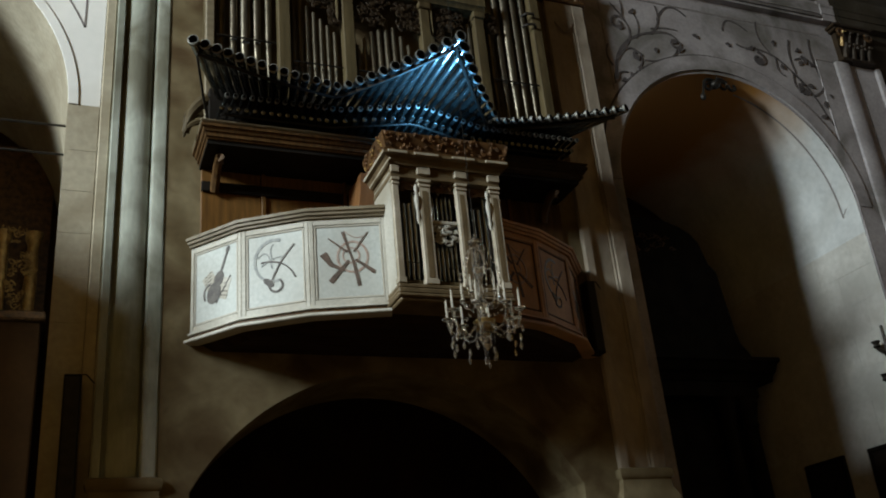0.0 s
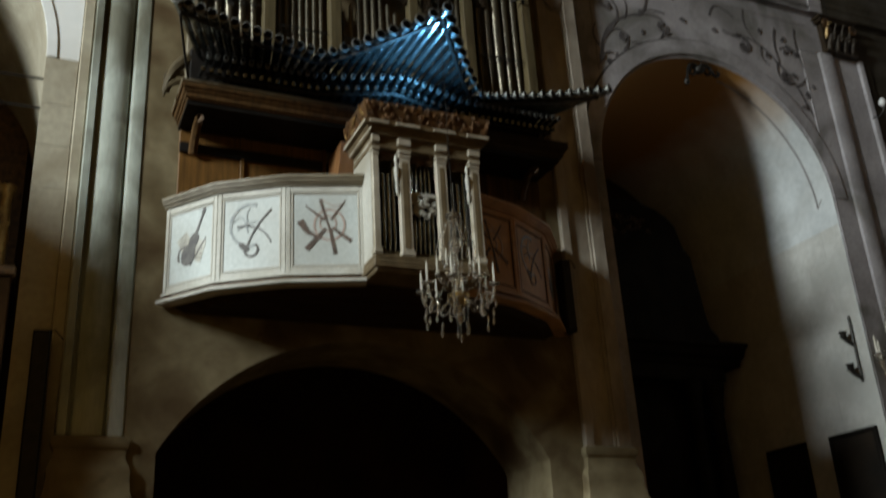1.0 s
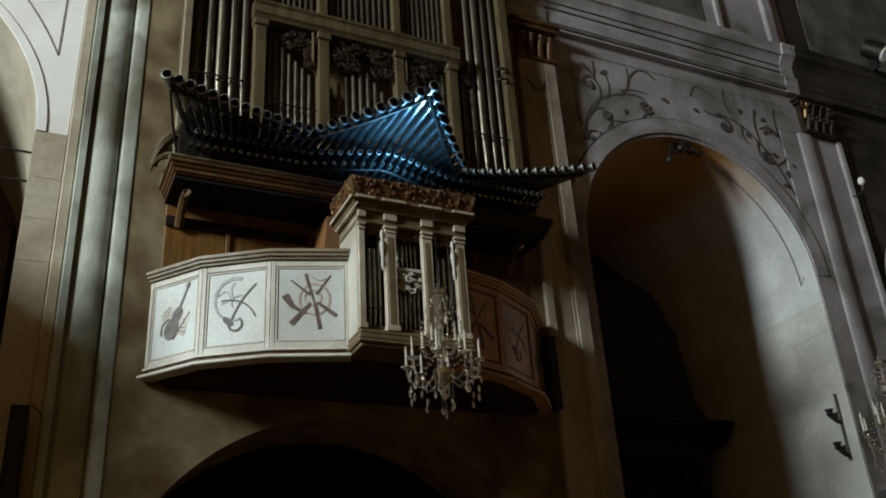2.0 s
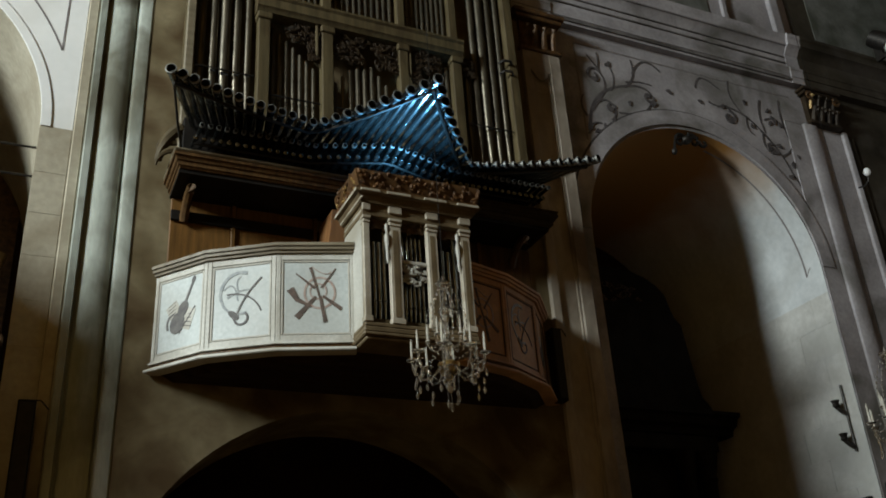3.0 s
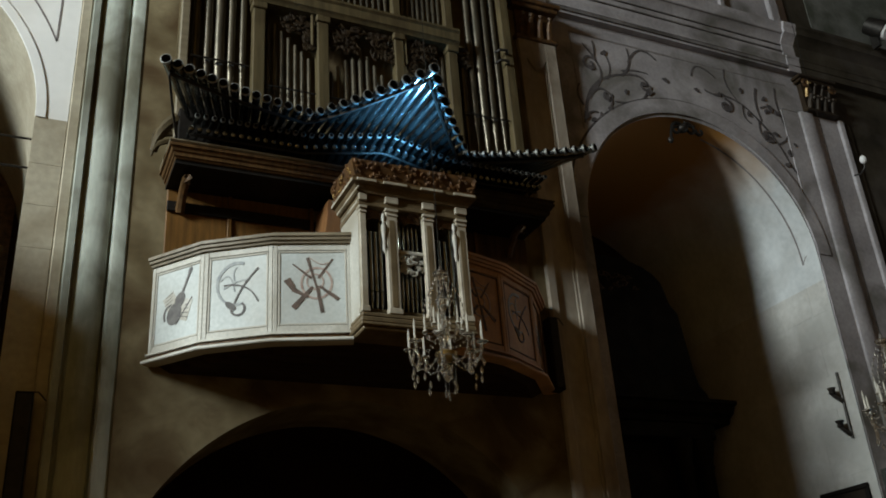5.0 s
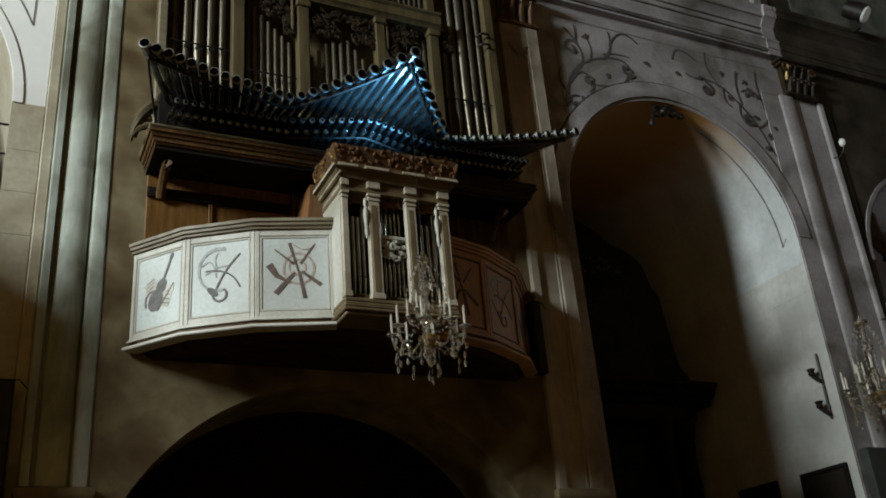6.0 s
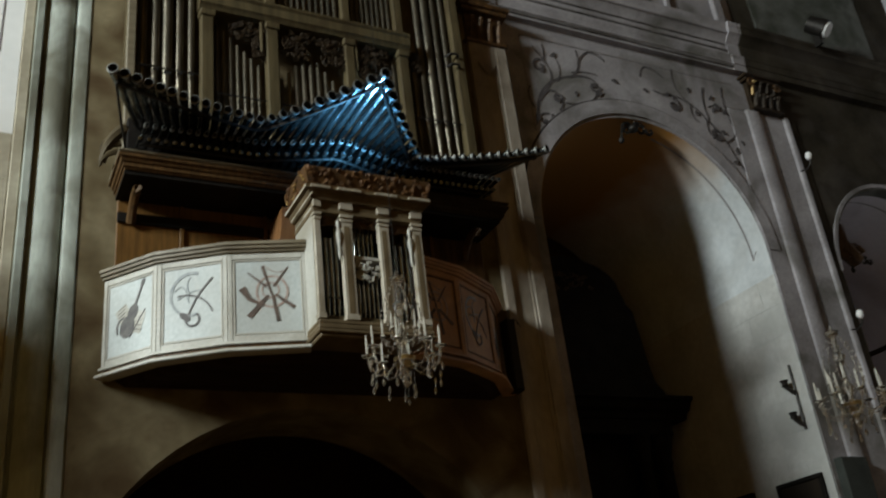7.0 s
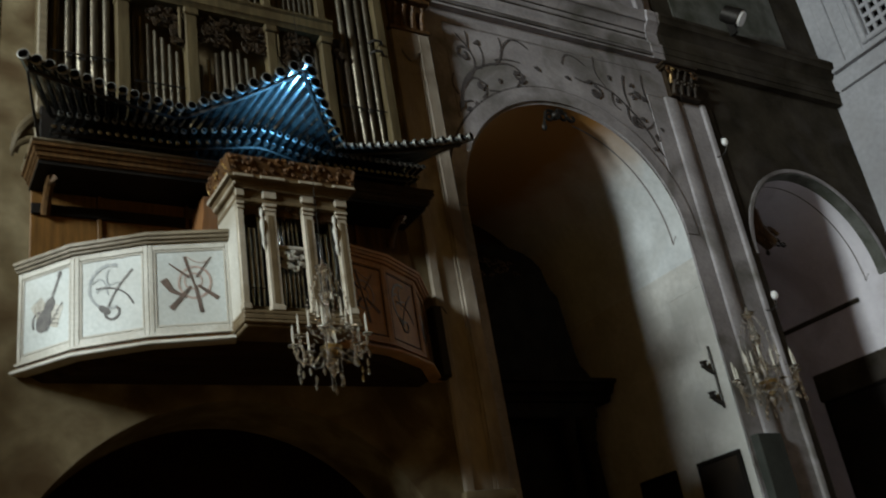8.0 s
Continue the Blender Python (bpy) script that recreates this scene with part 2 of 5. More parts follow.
def tube(bm, pts, r, n=6, taper=1.0):
    pts = [Vector(p) for p in pts]
    rings = []
    for i, p in enumerate(pts):
        d = (pts[min(i + 1, len(pts) - 1)] - pts[max(i - 1, 0)]).normalized()
        q = d.to_track_quat("Z", "Y")
        rr = r * (1 + (taper - 1) * i / max(len(pts) - 1, 1))
        rings.append([bm.verts.new(p + q @ Vector((rr * math.cos(2 * math.pi * k / n), rr * math.sin(2 * math.pi * k / n), 0))) for k in range(n)])
    for a, b in zip(rings, rings[1:]):
        for k in range(n):
            bm.faces.new((a[k], a[(k + 1) % n], b[(k + 1) % n], b[k]))
    bm.faces.new(rings[0][::-1])
    bm.faces.new(rings[-1])
    return bm


def bez(a, b, c, n=10):
    """Points of a quadratic curve."""
    a, b, c = (np.array(v, float) for v in (a, b, c))
    return [tuple((1 - s) ** 2 * a + 2 * s * (1 - s) * b + s * s * c) for s in np.linspace(0, 1, n)]


def curl(cx, cz, r, a0, turns, n=18, shrink=0.25):
    """A flat spiral in the plane of x and z."""
    return [(cx + r * (1 - (1 - shrink) * s) * math.cos(a0 + turns * 2 * math.pi * s), cz + r * (1 - (1 - shrink) * s) * math.sin(a0 + turns * 2 * math.pi * s)) for s in np.linspace(0, 1, n)]


def ribbon(bm, pts, w, place, t=0.004, taper=1.0):
    """A thin raised stroke along 2D points; place maps (u, v, depth) to the world."""
    pts = [np.array(p, float) for p in pts]
    L, R = [], []
    for i, p in enumerate(pts):
        d = pts[min(i + 1, len(pts) - 1)] - pts[max(i - 1, 0)]
        d = d / (np.linalg.norm(d) + 1e-9)
        ww = w * (1 + (taper - 1) * i / max(len(pts) - 1, 1)) / 2
        o = np.array((-d[1], d[0])) * ww
        L.append([bm.verts.new(place(*(p + o), h)) for h in (0, t)])
        R.append([bm.verts.new(place(*(p - o), h)) for h in (0, t)])
    for i in range(len(pts) - 1):
        bm.faces.new((L[i][1], R[i][1], R[i + 1][1], L[i + 1][1]))
        bm.faces.new((L[i][0], L[i][1], L[i + 1][1], L[i + 1][0]))
        bm.faces.new((R[i][1], R[i][0], R[i + 1][0], R[i + 1][1]))
    for i in (0, -1):
        bm.faces.new((L[i][0], R[i][0], R[i][1], L[i][1]))
    return bm


def blob(bm, u, v, a, b, ang, place, t=0.004, n=14, wob=0.0):
    """A thin raised ellipse, turned by ang."""
    ring = []
    for h in (0, t):
        row = []
        for i in range(n):
            q = 2 * math.pi * i / n
            k = 1 + wob * math.sin(3 * q)
            x, z = a * k * math.cos(q), b * k * math.sin(q)
            row.append(bm.verts.new(place(u + x * math.cos(ang) - z * math.sin(ang), v + x * math.sin(ang) + z * math.cos(ang), h)))
        ring.append(row)
    bm.faces.new(ring[1])
    for i in range(n):
        bm.faces.new((ring[0][i], ring[0][(i + 1) % n], ring[1][(i + 1) % n], ring[1][i]))
    return bm


def arch_wall(x0, x1, z0, z1, y0, y1, cx, r, spring, rise, n=48, radius=0):
    """A wall with one arched opening that runs to its foot and right through it."""
    bm = bmesh.new()
    cols = [(x0, z0), (cx - r, z0)]
    if radius:
        drop = math.sqrt(radius ** 2 - r ** 2)
        cols += [(cx - r * math.cos(math.pi * i / n), spring - drop + math.sqrt(radius ** 2 - (r * math.cos(math.pi * i / n)) ** 2)) for i in range(n + 1)]
    else:
        cols += [(cx - r * math.cos(math.pi * i / n), spring + rise * math.sin(math.pi * i / n)) for i in range(n + 1)]
    cols += [(cx + r, z0), (x1, z0)]
    lo = [[bm.verts.new((x, y, z)) for y in (y0, y1)] for x, z in cols]
    hi = [[bm.verts.new((x, y, z1)) for y in (y0, y1)] for x, z in cols]
    for i in range(len(cols) - 1):
        bm.faces.new((lo[i][0], lo[i + 1][0], lo[i + 1][1], lo[i][1]))
        if abs(cols[i][0] - cols[i + 1][0]) < 1e-6:
            continue
        bm.faces.new((lo[i][0], hi[i][0], hi[i + 1][0], lo[i + 1][0]))
        bm.faces.new((lo[i][1], lo[i + 1][1], hi[i + 1][1], hi[i][1]))
        bm.faces.new((hi[i][0], hi[i][1], hi[i + 1][1], hi[i + 1][0]))
    for i in (0, -1):
        bm.faces.new((lo[i][0], lo[i][1], hi[i][1], hi[i][0]))
    bmesh.ops.remove_doubles(bm, verts=bm.verts[:], dist=1e-5)
    return bm


def sweep_x(bm, prof, x0, x1):
    """A closed profile of (y, z) drawn along x."""
    a = [bm.verts.new((x0, y, z)) for y, z in prof]
    b = [bm.verts.new((x1, y, z)) for y, z in prof]
    k = len(prof)
    for i in range(k):
        bm.faces.new((a[i], a[(i + 1) % k], b[(i + 1) % k], b[i]))
    bm.faces.new(a[::-1])
    bm.faces.new(b)
    return bm


def on_wall(y):
    return lambda u, v, h: (u, y - h, v)


def sweep_plan(bm, line, prof, closed_ends=True):
    """A closed profile of (outward, z) drawn along a plan line of (x, y), with mitred corners; outward is to the right of travel."""
    n = len(line)
    rows = []
    for i, p in enumerate(line):
        p = Vector(p)
        d0 = (p - Vector(line[i - 1])).normalized() if i else None
        d1 = (Vector(line[i + 1]) - p).normalized() if i < n - 1 else None
        d0, d1 = d0 or d1, d1 or d0
        n0, n1 = Vector((d0.y, -d0.x)), Vector((d1.y, -d1.x))
        m = (n0 + n1).normalized()
        m = m / max(m.dot(n0), 0.3)
        rows.append([bm.verts.new((p.x + m.x * o, p.y + m.y * o, z)) for o, z in prof])
    k = len(prof)
    for a, b in zip(rows, rows[1:]):
        for i in range(k):
            bm.faces.new((a[i], a[(i + 1) % k], b[(i + 1) % k], b[i]))
    bm.faces.new(rows[0][::-1])
    bm.faces.new(rows[-1])
    return bm


# ================= large structure =================
WALL_Y = 10.0
TOP = 17.0
SPRING = 7.68

solid("floor", B(-17, 17.7, -6, 15, -0.2, 0), M_FLOOR, "unseen brown stone church floor", "floor", "structure")
solid("ceiling", B(-17.4, 18.1, -6.4, 15.2, TOP, TOP + 0.3), M_CEIL, "unseen brown plastered church vault", "ceiling", "structure")


def end_wall_with_window():
    bm = bmesh.new()
    y0, y1, z0, z1 = 0.7, 3.9, 11.1, 16.1
    for a in ((-6.4, y0, 0, TOP), (y1, 15.2, 0, TOP), (y0, y1, 0, z0), (y0, y1, z1, TOP)):
        box(bm, -17.4, -17.0, a[0], a[1], a[2], a[3])
    return bm


solid("wall_west", end_wall_with_window(), M_CEIL, "unseen brown end wall with a tall window", "wall", "structure")


solid("wall_south", B(-17.4, 18.1, -6.4, -6.0, 0, TOP), M_CEIL, "unseen brown nave wall", "wall", "structure")
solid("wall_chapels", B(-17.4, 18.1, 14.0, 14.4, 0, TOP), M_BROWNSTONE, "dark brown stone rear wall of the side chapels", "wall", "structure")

# arcade: one pier-to-pier length of wall for each bay


def two_tone(ob, inner, other=None, split=0.0):
    """Gives the faces behind the wall's face a plaster of their own, and another one short of split."""
    ob.data.materials.append(inner)
    ob.data.materials.append(other or inner)
    for p in ob.data.polygons:
        if p.center.y > WALL_Y + 0.02:
            p.material_index = 2 if p.center.x < split else 1
    return ob


two_tone(solid("wall_bay_1", arch_wall(-8, 0.66, 7.9, TOP, WALL_Y, 14.0, -2.37, 2.22, 7.9, 2.22), M_WHITE_WALL, "whitewashed arcade wall over a round arch", "wall", "structure"), M_BEIGE)
solid("pier_1", B(-0.15, 0.66, WALL_Y, 14.0, 0, 7.9), M_BEIGE, "beige washed square church pier", "pier", "structure")
solid("pier_2", B(-8, -4.59, WALL_Y, 14.0, 0, 7.9), M_BEIGE, "beige washed square church pier", "pier", "structure")
two_tone(solid("wall_bay_2", arch_wall(0.97, 6.37, 0, TOP, 9.87, 11.0, 3.573, 2.29, 3.4, 1.34, radius=2.645), M_STONE, "brown stained wall over a low wide arch", "wall", "structure"), M_STONE)
# vault and left jamb both carry the chapel's shade in their colour
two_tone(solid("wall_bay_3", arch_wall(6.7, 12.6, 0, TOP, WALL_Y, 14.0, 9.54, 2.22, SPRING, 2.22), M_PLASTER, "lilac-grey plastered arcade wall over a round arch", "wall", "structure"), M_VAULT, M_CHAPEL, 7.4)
two_tone(solid("wall_bay_4", arch_wall(12.6, 17.7, 0, TOP, WALL_Y, 14.0, 15.4, 1.93, 7.5, 1.93), M_DARKWALL, "dark brown arcade wall over a round arch", "wall", "structure"), M_MAUVE)
solid("pier_3", B(0.66, 0.98, WALL_Y - 0.0, 11.0, 0, TOP), M_STONE, "brown stained stone pier behind a pilaster", "pier", "structure")
solid("pier_4", B(6.36, 6.7, WALL_Y, 11.0, 0, TOP), M_STONE, "brown stained stone pier behind a pilaster", "pier", "structure")
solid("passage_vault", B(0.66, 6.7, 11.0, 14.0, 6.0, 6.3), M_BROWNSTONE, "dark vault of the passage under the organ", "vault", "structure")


def east_wall():
    """Wall across the end of the nave, with a high window opening."""
    bm = bmesh.new()
    y0, y1, z0, z1 = 7.2, 8.8, 12.5, 15.6
    for a in ((5.2, y0, 0, TOP), (y1, 10.4, 0, TOP), (y0, y1, 0, z0), (y0, y1, z1, TOP)):
        box(bm, 17.7, 18.1, a[0], a[1], a[2], a[3])
    return bm


solid("wall_east", east_wall(), M_EAST, "pale whitewashed wall at the end of the nave", "wall", "structure")
# out-of-view rest of the end wall, coloured dark to cut neutral bounce
solid("wall_east_unseen", B(17.7, 18.1, -6.4, 5.2, 0, TOP), M_CEIL, "unseen stretch of end wall, dark to cut bounce light", "wall", "structure")
bm = bmesh.new()
for z, w in ((11.7, 0.1), (12.15, 0.14)):
    box(bm, 17.7 - w, 17.7, 5.2, 9.75, z, z + 0.09, 0.01)
solid("trim", bm, M_EAST, "pale moulded string course on the end wall", "trim", "structure")

# unseen block, added to keep window light off the lower left pier
solid("shade_block", B(-2.6, -2.2, 8.3, 10.0, 0, 7.05), M_CEIL, "unseen block shading the lower left pier", "pier", "structure")

# round band of plaster about the arch, and painted lines on wall and reveal


def arch_band(cx, z, r0, r1, y, t, n=56, a0=0.0, a1=math.pi):
    bm = bmesh.new()
    rows = []
    for i in range(n + 1):
        a = a0 + (a1 - a0) * i / n
        rows.append([bm.verts.new((cx + r * math.cos(a), yy, z + r * math.sin(a))) for r, yy in ((r0, y), (r1, y), (r1, y - t), (r0, y - t))])
    for a, b in zip(rows, rows[1:]):
        for k in range(4):
            bm.faces.new((a[k], a[(k + 1) % 4], b[(k + 1) % 4], b[k]))
    bm.faces.new(rows[0])
    bm.faces.new(rows[-1][::-1])
    return bm


solid("trim", arch_band(9.54, SPRING + 0.05, 2.235, 2.5, WALL_Y, 0.03), M_PLASTER, "flat plaster band round the arch", "trim", "structure")
solid("trim", arch_band(9.54, SPRING + 0.05, 2.5, 2.535, WALL_Y, 0.006), M_VINE, "dark painted line round the arch", "trim", "structure")
solid("trim", arch_band(15.4, 7.5, 1.935, 2.01, WALL_Y, 0.03), M_PLASTER, "grey plaster rim round the arch", "trim", "structure")
solid("trim", arch_band(15.4, 7.5, 1.9, 1.928, WALL_Y + 0.24, 0.25), M_MOTTLE, "dark grey painted band inside the arch", "trim", "structure")
solid("trim", arch_band(-2.37, 7.9, 2.225, 2.33, WALL_Y, 0.015), M_WHITE_WALL, "white plaster band round the arch", "trim", "structure")


def reveal_line(cx, z, r, y, w, a0, a1, hook):
    """A painted line that follows the inner face of an arch and ends in a hook."""
    bm = bmesh.new()
    rr = r - 0.004
    pts = [(cx + rr * math.cos(a), z + rr * math.sin(a)) for a in np.linspace(a0, a1, 40)]
    rows = [[bm.verts.new((x, yy, zz)) for yy in (y, y + w)] for x, zz in pts]
    for a, b in zip(rows, rows[1:]):
        bm.faces.new((a[0], a[1], b[1], b[0]))
    x = cx + rr
    path = [(y + w / 2 - 0.02, z + 0.0), (y - 0.08, z + 0.16), (y - hook, z + 0.17)]
    q = [bez(path[0], path[1], path[2])][0]
    prev = None
    for yy, zz in q:
        cur = [bm.verts.new((x, yy, zz)), bm.verts.new((x, yy, zz + 0.03))]
        if prev:
            bm.faces.new((prev[0], cur[0], cur[1], prev[1]))
        prev = cur
    return bm


solid("trim", reveal_line(9.54, SPRING, 2.22, 10.32, 0.035, 0.0, math.pi * 0.42, 0.28), M_VINE_PALE, "thin painted line on the arch soffit", "trim", "structure", smooth=False)
solid("trim", reveal_line(15.4, 7.5, 1.93, 10.55, 0.03, 0.0, math.pi * 0.6, 0.28), M_VINE_PALE, "thin painted line on the arch soffit", "trim", "structure", smooth=False)


def strokes(bm, pl, lines, width=0.046):
    """Curved painted stems: start, pull and end of each, with its share of the width."""
    for k, (a, b, c, w) in enumerate(lines):
        ribbon(bm, bez(a, b, c, 14), width * w, pl, 0.004 + 0.0006 * k, taper=0.65)


def leaves(bm, pl, spots, size=0.06):
    for k, (u, v, w) in enumerate(spots):
        blob(bm, u, v, size * w, size * w * 0.62, 0.7 + 1.9 * k, pl, 0.015 + 0.0006 * k, wob=0.2)


def vine_near():
    """Scroll that climbs from the foot of the spandrel beside the organ."""
    pl, bm = on_wall(WALL_Y), bmesh.new()
    strokes(bm, pl, [((7.58, 9.62), (7.66, 10.32), (8.38, 10.52), 1.25), ((8.36, 10.51), (8.82, 10.68), (8.92, 10.4), 1), ((7.8, 10.12), (8.1, 10.42), (7.9, 10.7), 1),
                     ((8.08, 10.36), (8.24, 10.6), (8.12, 10.85), 0.7), ((8.38, 10.5), (8.66, 10.72), (8.58, 11.1), 1), ((8.56, 10.8), (8.82, 11.34), (9.17, 11.0), 0.9),
                     ((8.4, 10.6), (8.65, 10.7), (8.93, 10.66), 0.6), ((8.86, 10.32), (8.76, 9.98), (8.16, 9.95), 0.8), ((7.66, 9.9), (7.9, 10.32), (8.12, 10.02), 0.9),
                     ((8.1, 10.02), (8.12, 9.86), (8.0, 9.78), 0.8), ((7.54, 9.75), (7.4, 9.95), (7.52, 10.15), 0.8), ((7.9, 10.72), (7.8, 10.86), (7.7, 10.98), 0.6),
                     ((7.88, 10.74), (7.93, 10.9), (7.9, 11.07), 0.6), ((7.52, 9.42), (7.6, 9.7), (7.8, 9.66), 0.7)])
    ribbon(bm, curl(7.78, 10.6, 0.15, 0.6, 1.1), 0.045, pl, 0.0131, taper=0.7)
    ribbon(bm, curl(8.82, 10.4, 0.11, 0.2, -1.1), 0.045, pl, 0.0137, taper=0.7)
    ribbon(bm, curl(8.02, 10.0, 0.1, 0.3, 1.0), 0.04, pl, 0.0143, taper=0.7)
    leaves(bm, pl, [(8.09, 10.88, 1.1), (9.28, 10.62, 1.0), (8.41, 10.19, 0.8), (7.8, 10.52, 1.1), (8.02, 9.99, 1.1), (8.9, 10.28, 1.1), (8.8, 10.42, 0.9), (7.56, 9.55, 1.2), (7.7, 9.5, 1.0), (7.86, 9.62, 0.9), (8.04, 9.76, 0.8)])
    return bm


def vine_far():
    """Scroll that trails down the spandrel towards the pilaster."""
    pl, bm = on_wall(WALL_Y), bmesh.new()
    strokes(bm, pl, [((9.88, 10.85), (9.98, 11.3), (10.42, 10.93), 0.9), ((10.66, 11.18), (10.52, 10.86), (10.8, 10.56), 0.7), ((10.28, 10.56), (10.8, 10.68), (11.18, 10.23), 1.1),
                     ((11.16, 10.25), (11.46, 9.98), (11.62, 9.6), 1.1), ((11.6, 9.64), (11.72, 9.3), (11.98, 8.98), 0.9), ((11.3, 10.92), (11.16, 10.6), (11.26, 10.22), 1.2),
                     ((11.76, 11.02), (11.62, 10.6), (11.94, 9.7), 0.9), ((11.3, 10.5), (11.55, 10.66), (11.78, 10.42), 0.8), ((11.2, 10.2), (11.1, 9.95), (11.28, 9.82), 0.9),
                     ((10.9, 10.5), (10.8, 10.2), (11.0, 10.12), 0.7), ((11.5, 9.8), (11.8, 9.9), (11.86, 10.2), 0.7), ((10.1, 10.62), (10.25, 10.52), (10.5, 10.62), 0.5)])
    ribbon(bm, curl(10.5, 10.38, 0.15, 1.5, -1.1), 0.05, pl, 0.0149, taper=0.7)
    ribbon(bm, curl(11.32, 9.9, 0.12, 1.0, 1.0), 0.05, pl, 0.0155, taper=0.7)
    leaves(bm, pl, [(10.39, 10.58, 1.0), (9.92, 10.57, 0.9), (10.92, 10.79, 0.9), (10.52, 10.34, 1.5), (11.52, 10.54, 1.4), (11.42, 10.46, 1.0), (11.66, 10.46, 1.0), (11.26, 9.92, 1.5), (11.36, 9.84, 1.2),
                    (10.98, 10.3, 0.9), (11.42, 10.72, 0.9), (11.5, 10.0, 1.0), (11.72, 9.66, 1.1), (11.6, 9.4, 1.0), (11.9, 9.85, 0.8)])
    return bm


solid("wall_painting", vine_near(), M_VINE, "umber painted vine scroll on grey plaster", "wall painting", "structure", smooth=False)
solid("wall_painting", vine_far(), M_VINE, "faded umber painted vine scroll on grey plaster", "wall painting", "structure", smooth=False)
bm = bmesh.new()
ribbon(bm, [(7.48, 11.16), (12.05, 11.16)], 0.03, on_wall(WALL_Y))
ribbon(bm, [(7.48, 9.3), (7.48, 11.16)], 0.025, on_wall(WALL_Y))
solid("wall_painting", bm, M_VINE_PALE, "thin painted border line on grey plaster", "wall painting", "structure", smooth=False)
bm = bmesh.new()
ribbon(bm, bez((-0.6, 9.9), (-0.25, 9.5), (-0.03, 9.0)), 0.022, on_wall(WALL_Y))
ribbon(bm, [(-0.03, 9.0), (-0.01, 11.5)], 0.022, on_wall(WALL_Y))
solid("wall_painting", bm, M_VINE_PALE, "thin grey painted border line on whitewash", "wall painting", "structure", smooth=False)


def flared_base(x0, x1, yf, z):
    """A pilaster's foot: a roll, a neck and a long hollow flare down to the pedestal."""
    bm = bmesh.new()
    rings = []
    for o, h in ((0.0, 0.86), (0.035, 0.84), (0.05, 0.79), (0.035, 0.74), (0.015, 0.72), (0.02, 0.62), (0.05, 0.56), (0.07, 0.5), (0.06, 0.44), (0.075, 0.3), (0.11, 0.16), (0.15, 0.08), (0.15, 0.0)):
        rings.append([bm.verts.new(p + (z + h,)) for p in ((x0 - o, WALL_Y), (x0 - o, yf - o), (x1 + o, yf - o), (x1 + o, WALL_Y))])
    for a, b in zip(rings, rings[1:]):
        for i in range(4):
            bm.faces.new((a[i], a[(i + 1) % 4], b[(i + 1) % 4], b[i]))
    bm.faces.new(rings[0])
    bm.faces.new(rings[-1][::-1])
    return bm


def pilaster(x0, x1, yf, material, cap=True, z_base=2.7, z_top=10.6):
    """A pilaster with a sunken panel between raised frame strips, a moulded base and a leafed capital."""
    w = x1 - x0
    p = thing("pilaster", ((x0 + x1) / 2, yf, z_base), "grey stone pilaster with a long sunken panel", "pilaster", kind="structure")
    part("shaft", B(x0, x1, yf + 0.05, WALL_Y, z_base, z_top), material, p)
    for a, b in ((x0, x0 + 0.13), (x1 - 0.2, x1)):
        part("frame_strip", B(a, b, yf, yf + 0.06, z_base + 0.5, z_top, 0.012), material, p)
    for a, b in ((x0 + 0.13, x0 + 0.16), (x1 - 0.235, x1 - 0.2)):
        part("bead", B(a, b, yf + 0.025, yf + 0.06, z_base + 0.7, z_top - 0.5, 0.006), material, p)
    part("panel_head", arch_head(x0 + 0.1, x1 - 0.18, yf, z_top - 0.55, z_top), material, p)
    part("base", flared_base(x0, x1, yf, z_base), M_STONE, p, "brown stained moulded base")
    part("pedestal", B(x0 - 0.14, x1 + 0.14, yf - 0.15, WALL_Y, 0, z_base, 0.02), material, p)
    if cap:
        c = bmesh.new()
        for z0, z1, o in ((0, 0.07, 0.04), (0.58, 0.66, 0.08), (0.66, 0.74, 0.12)):
            box(c, x0 - o, x1 + o, yf - o, WALL_Y, z_top + z0, z_top + z1, 0.015)
        box(c, x0 + 0.02, x1 - 0.02, yf + 0.03, WALL_Y, z_top + 0.07, z_top + 0.58)
        capital = part("capital", c, M_GILT_DARK, p, "browned gilded leaf capital")
        for k in range(4):
            xx = x0 + w * (k + 0.5) / 4
            lf = bmesh.new()
            tube(lf, [(xx, yf + 0.02, z_top + 0.07), (xx, yf - 0.01, z_top + 0.3), (xx, yf - 0.09, z_top + 0.46), (xx, yf - 0.12, z_top + 0.4)], 0.055, 6, 0.5)
            part("leaf", lf, M_GILT_DARK, capital)
    return p


SWELLING = [(0, 0), (0, 0.1), (0.02, 0.11), (0.13, 0.11), (0.15, 0.03), (0.19, 0.03), (0.22, 0.07), (0.32, 0.105), (0.45, 0.12), (0.58, 0.105), (0.67, 0.075), (0.69, 0.02), (0.715, 0.02), (0.725, 0.1), (0.75, 0.135), (0.8, 0.15), (0.95, 0.145), (0.99, 0.12), (1, 0.0)]
SUNKEN = [(0, 0), (0, 0.05), (0.03, 0.07), (0.26, 0.07), (0.29, 0.06), (0.33, 0.01), (0.5, 0.012), (0.7, 0.01), (0.82, 0.012), (0.88, 0.015), (0.89, 0.06), (0.91, 0.07), (0.98, 0.07), (1, 0.0)]


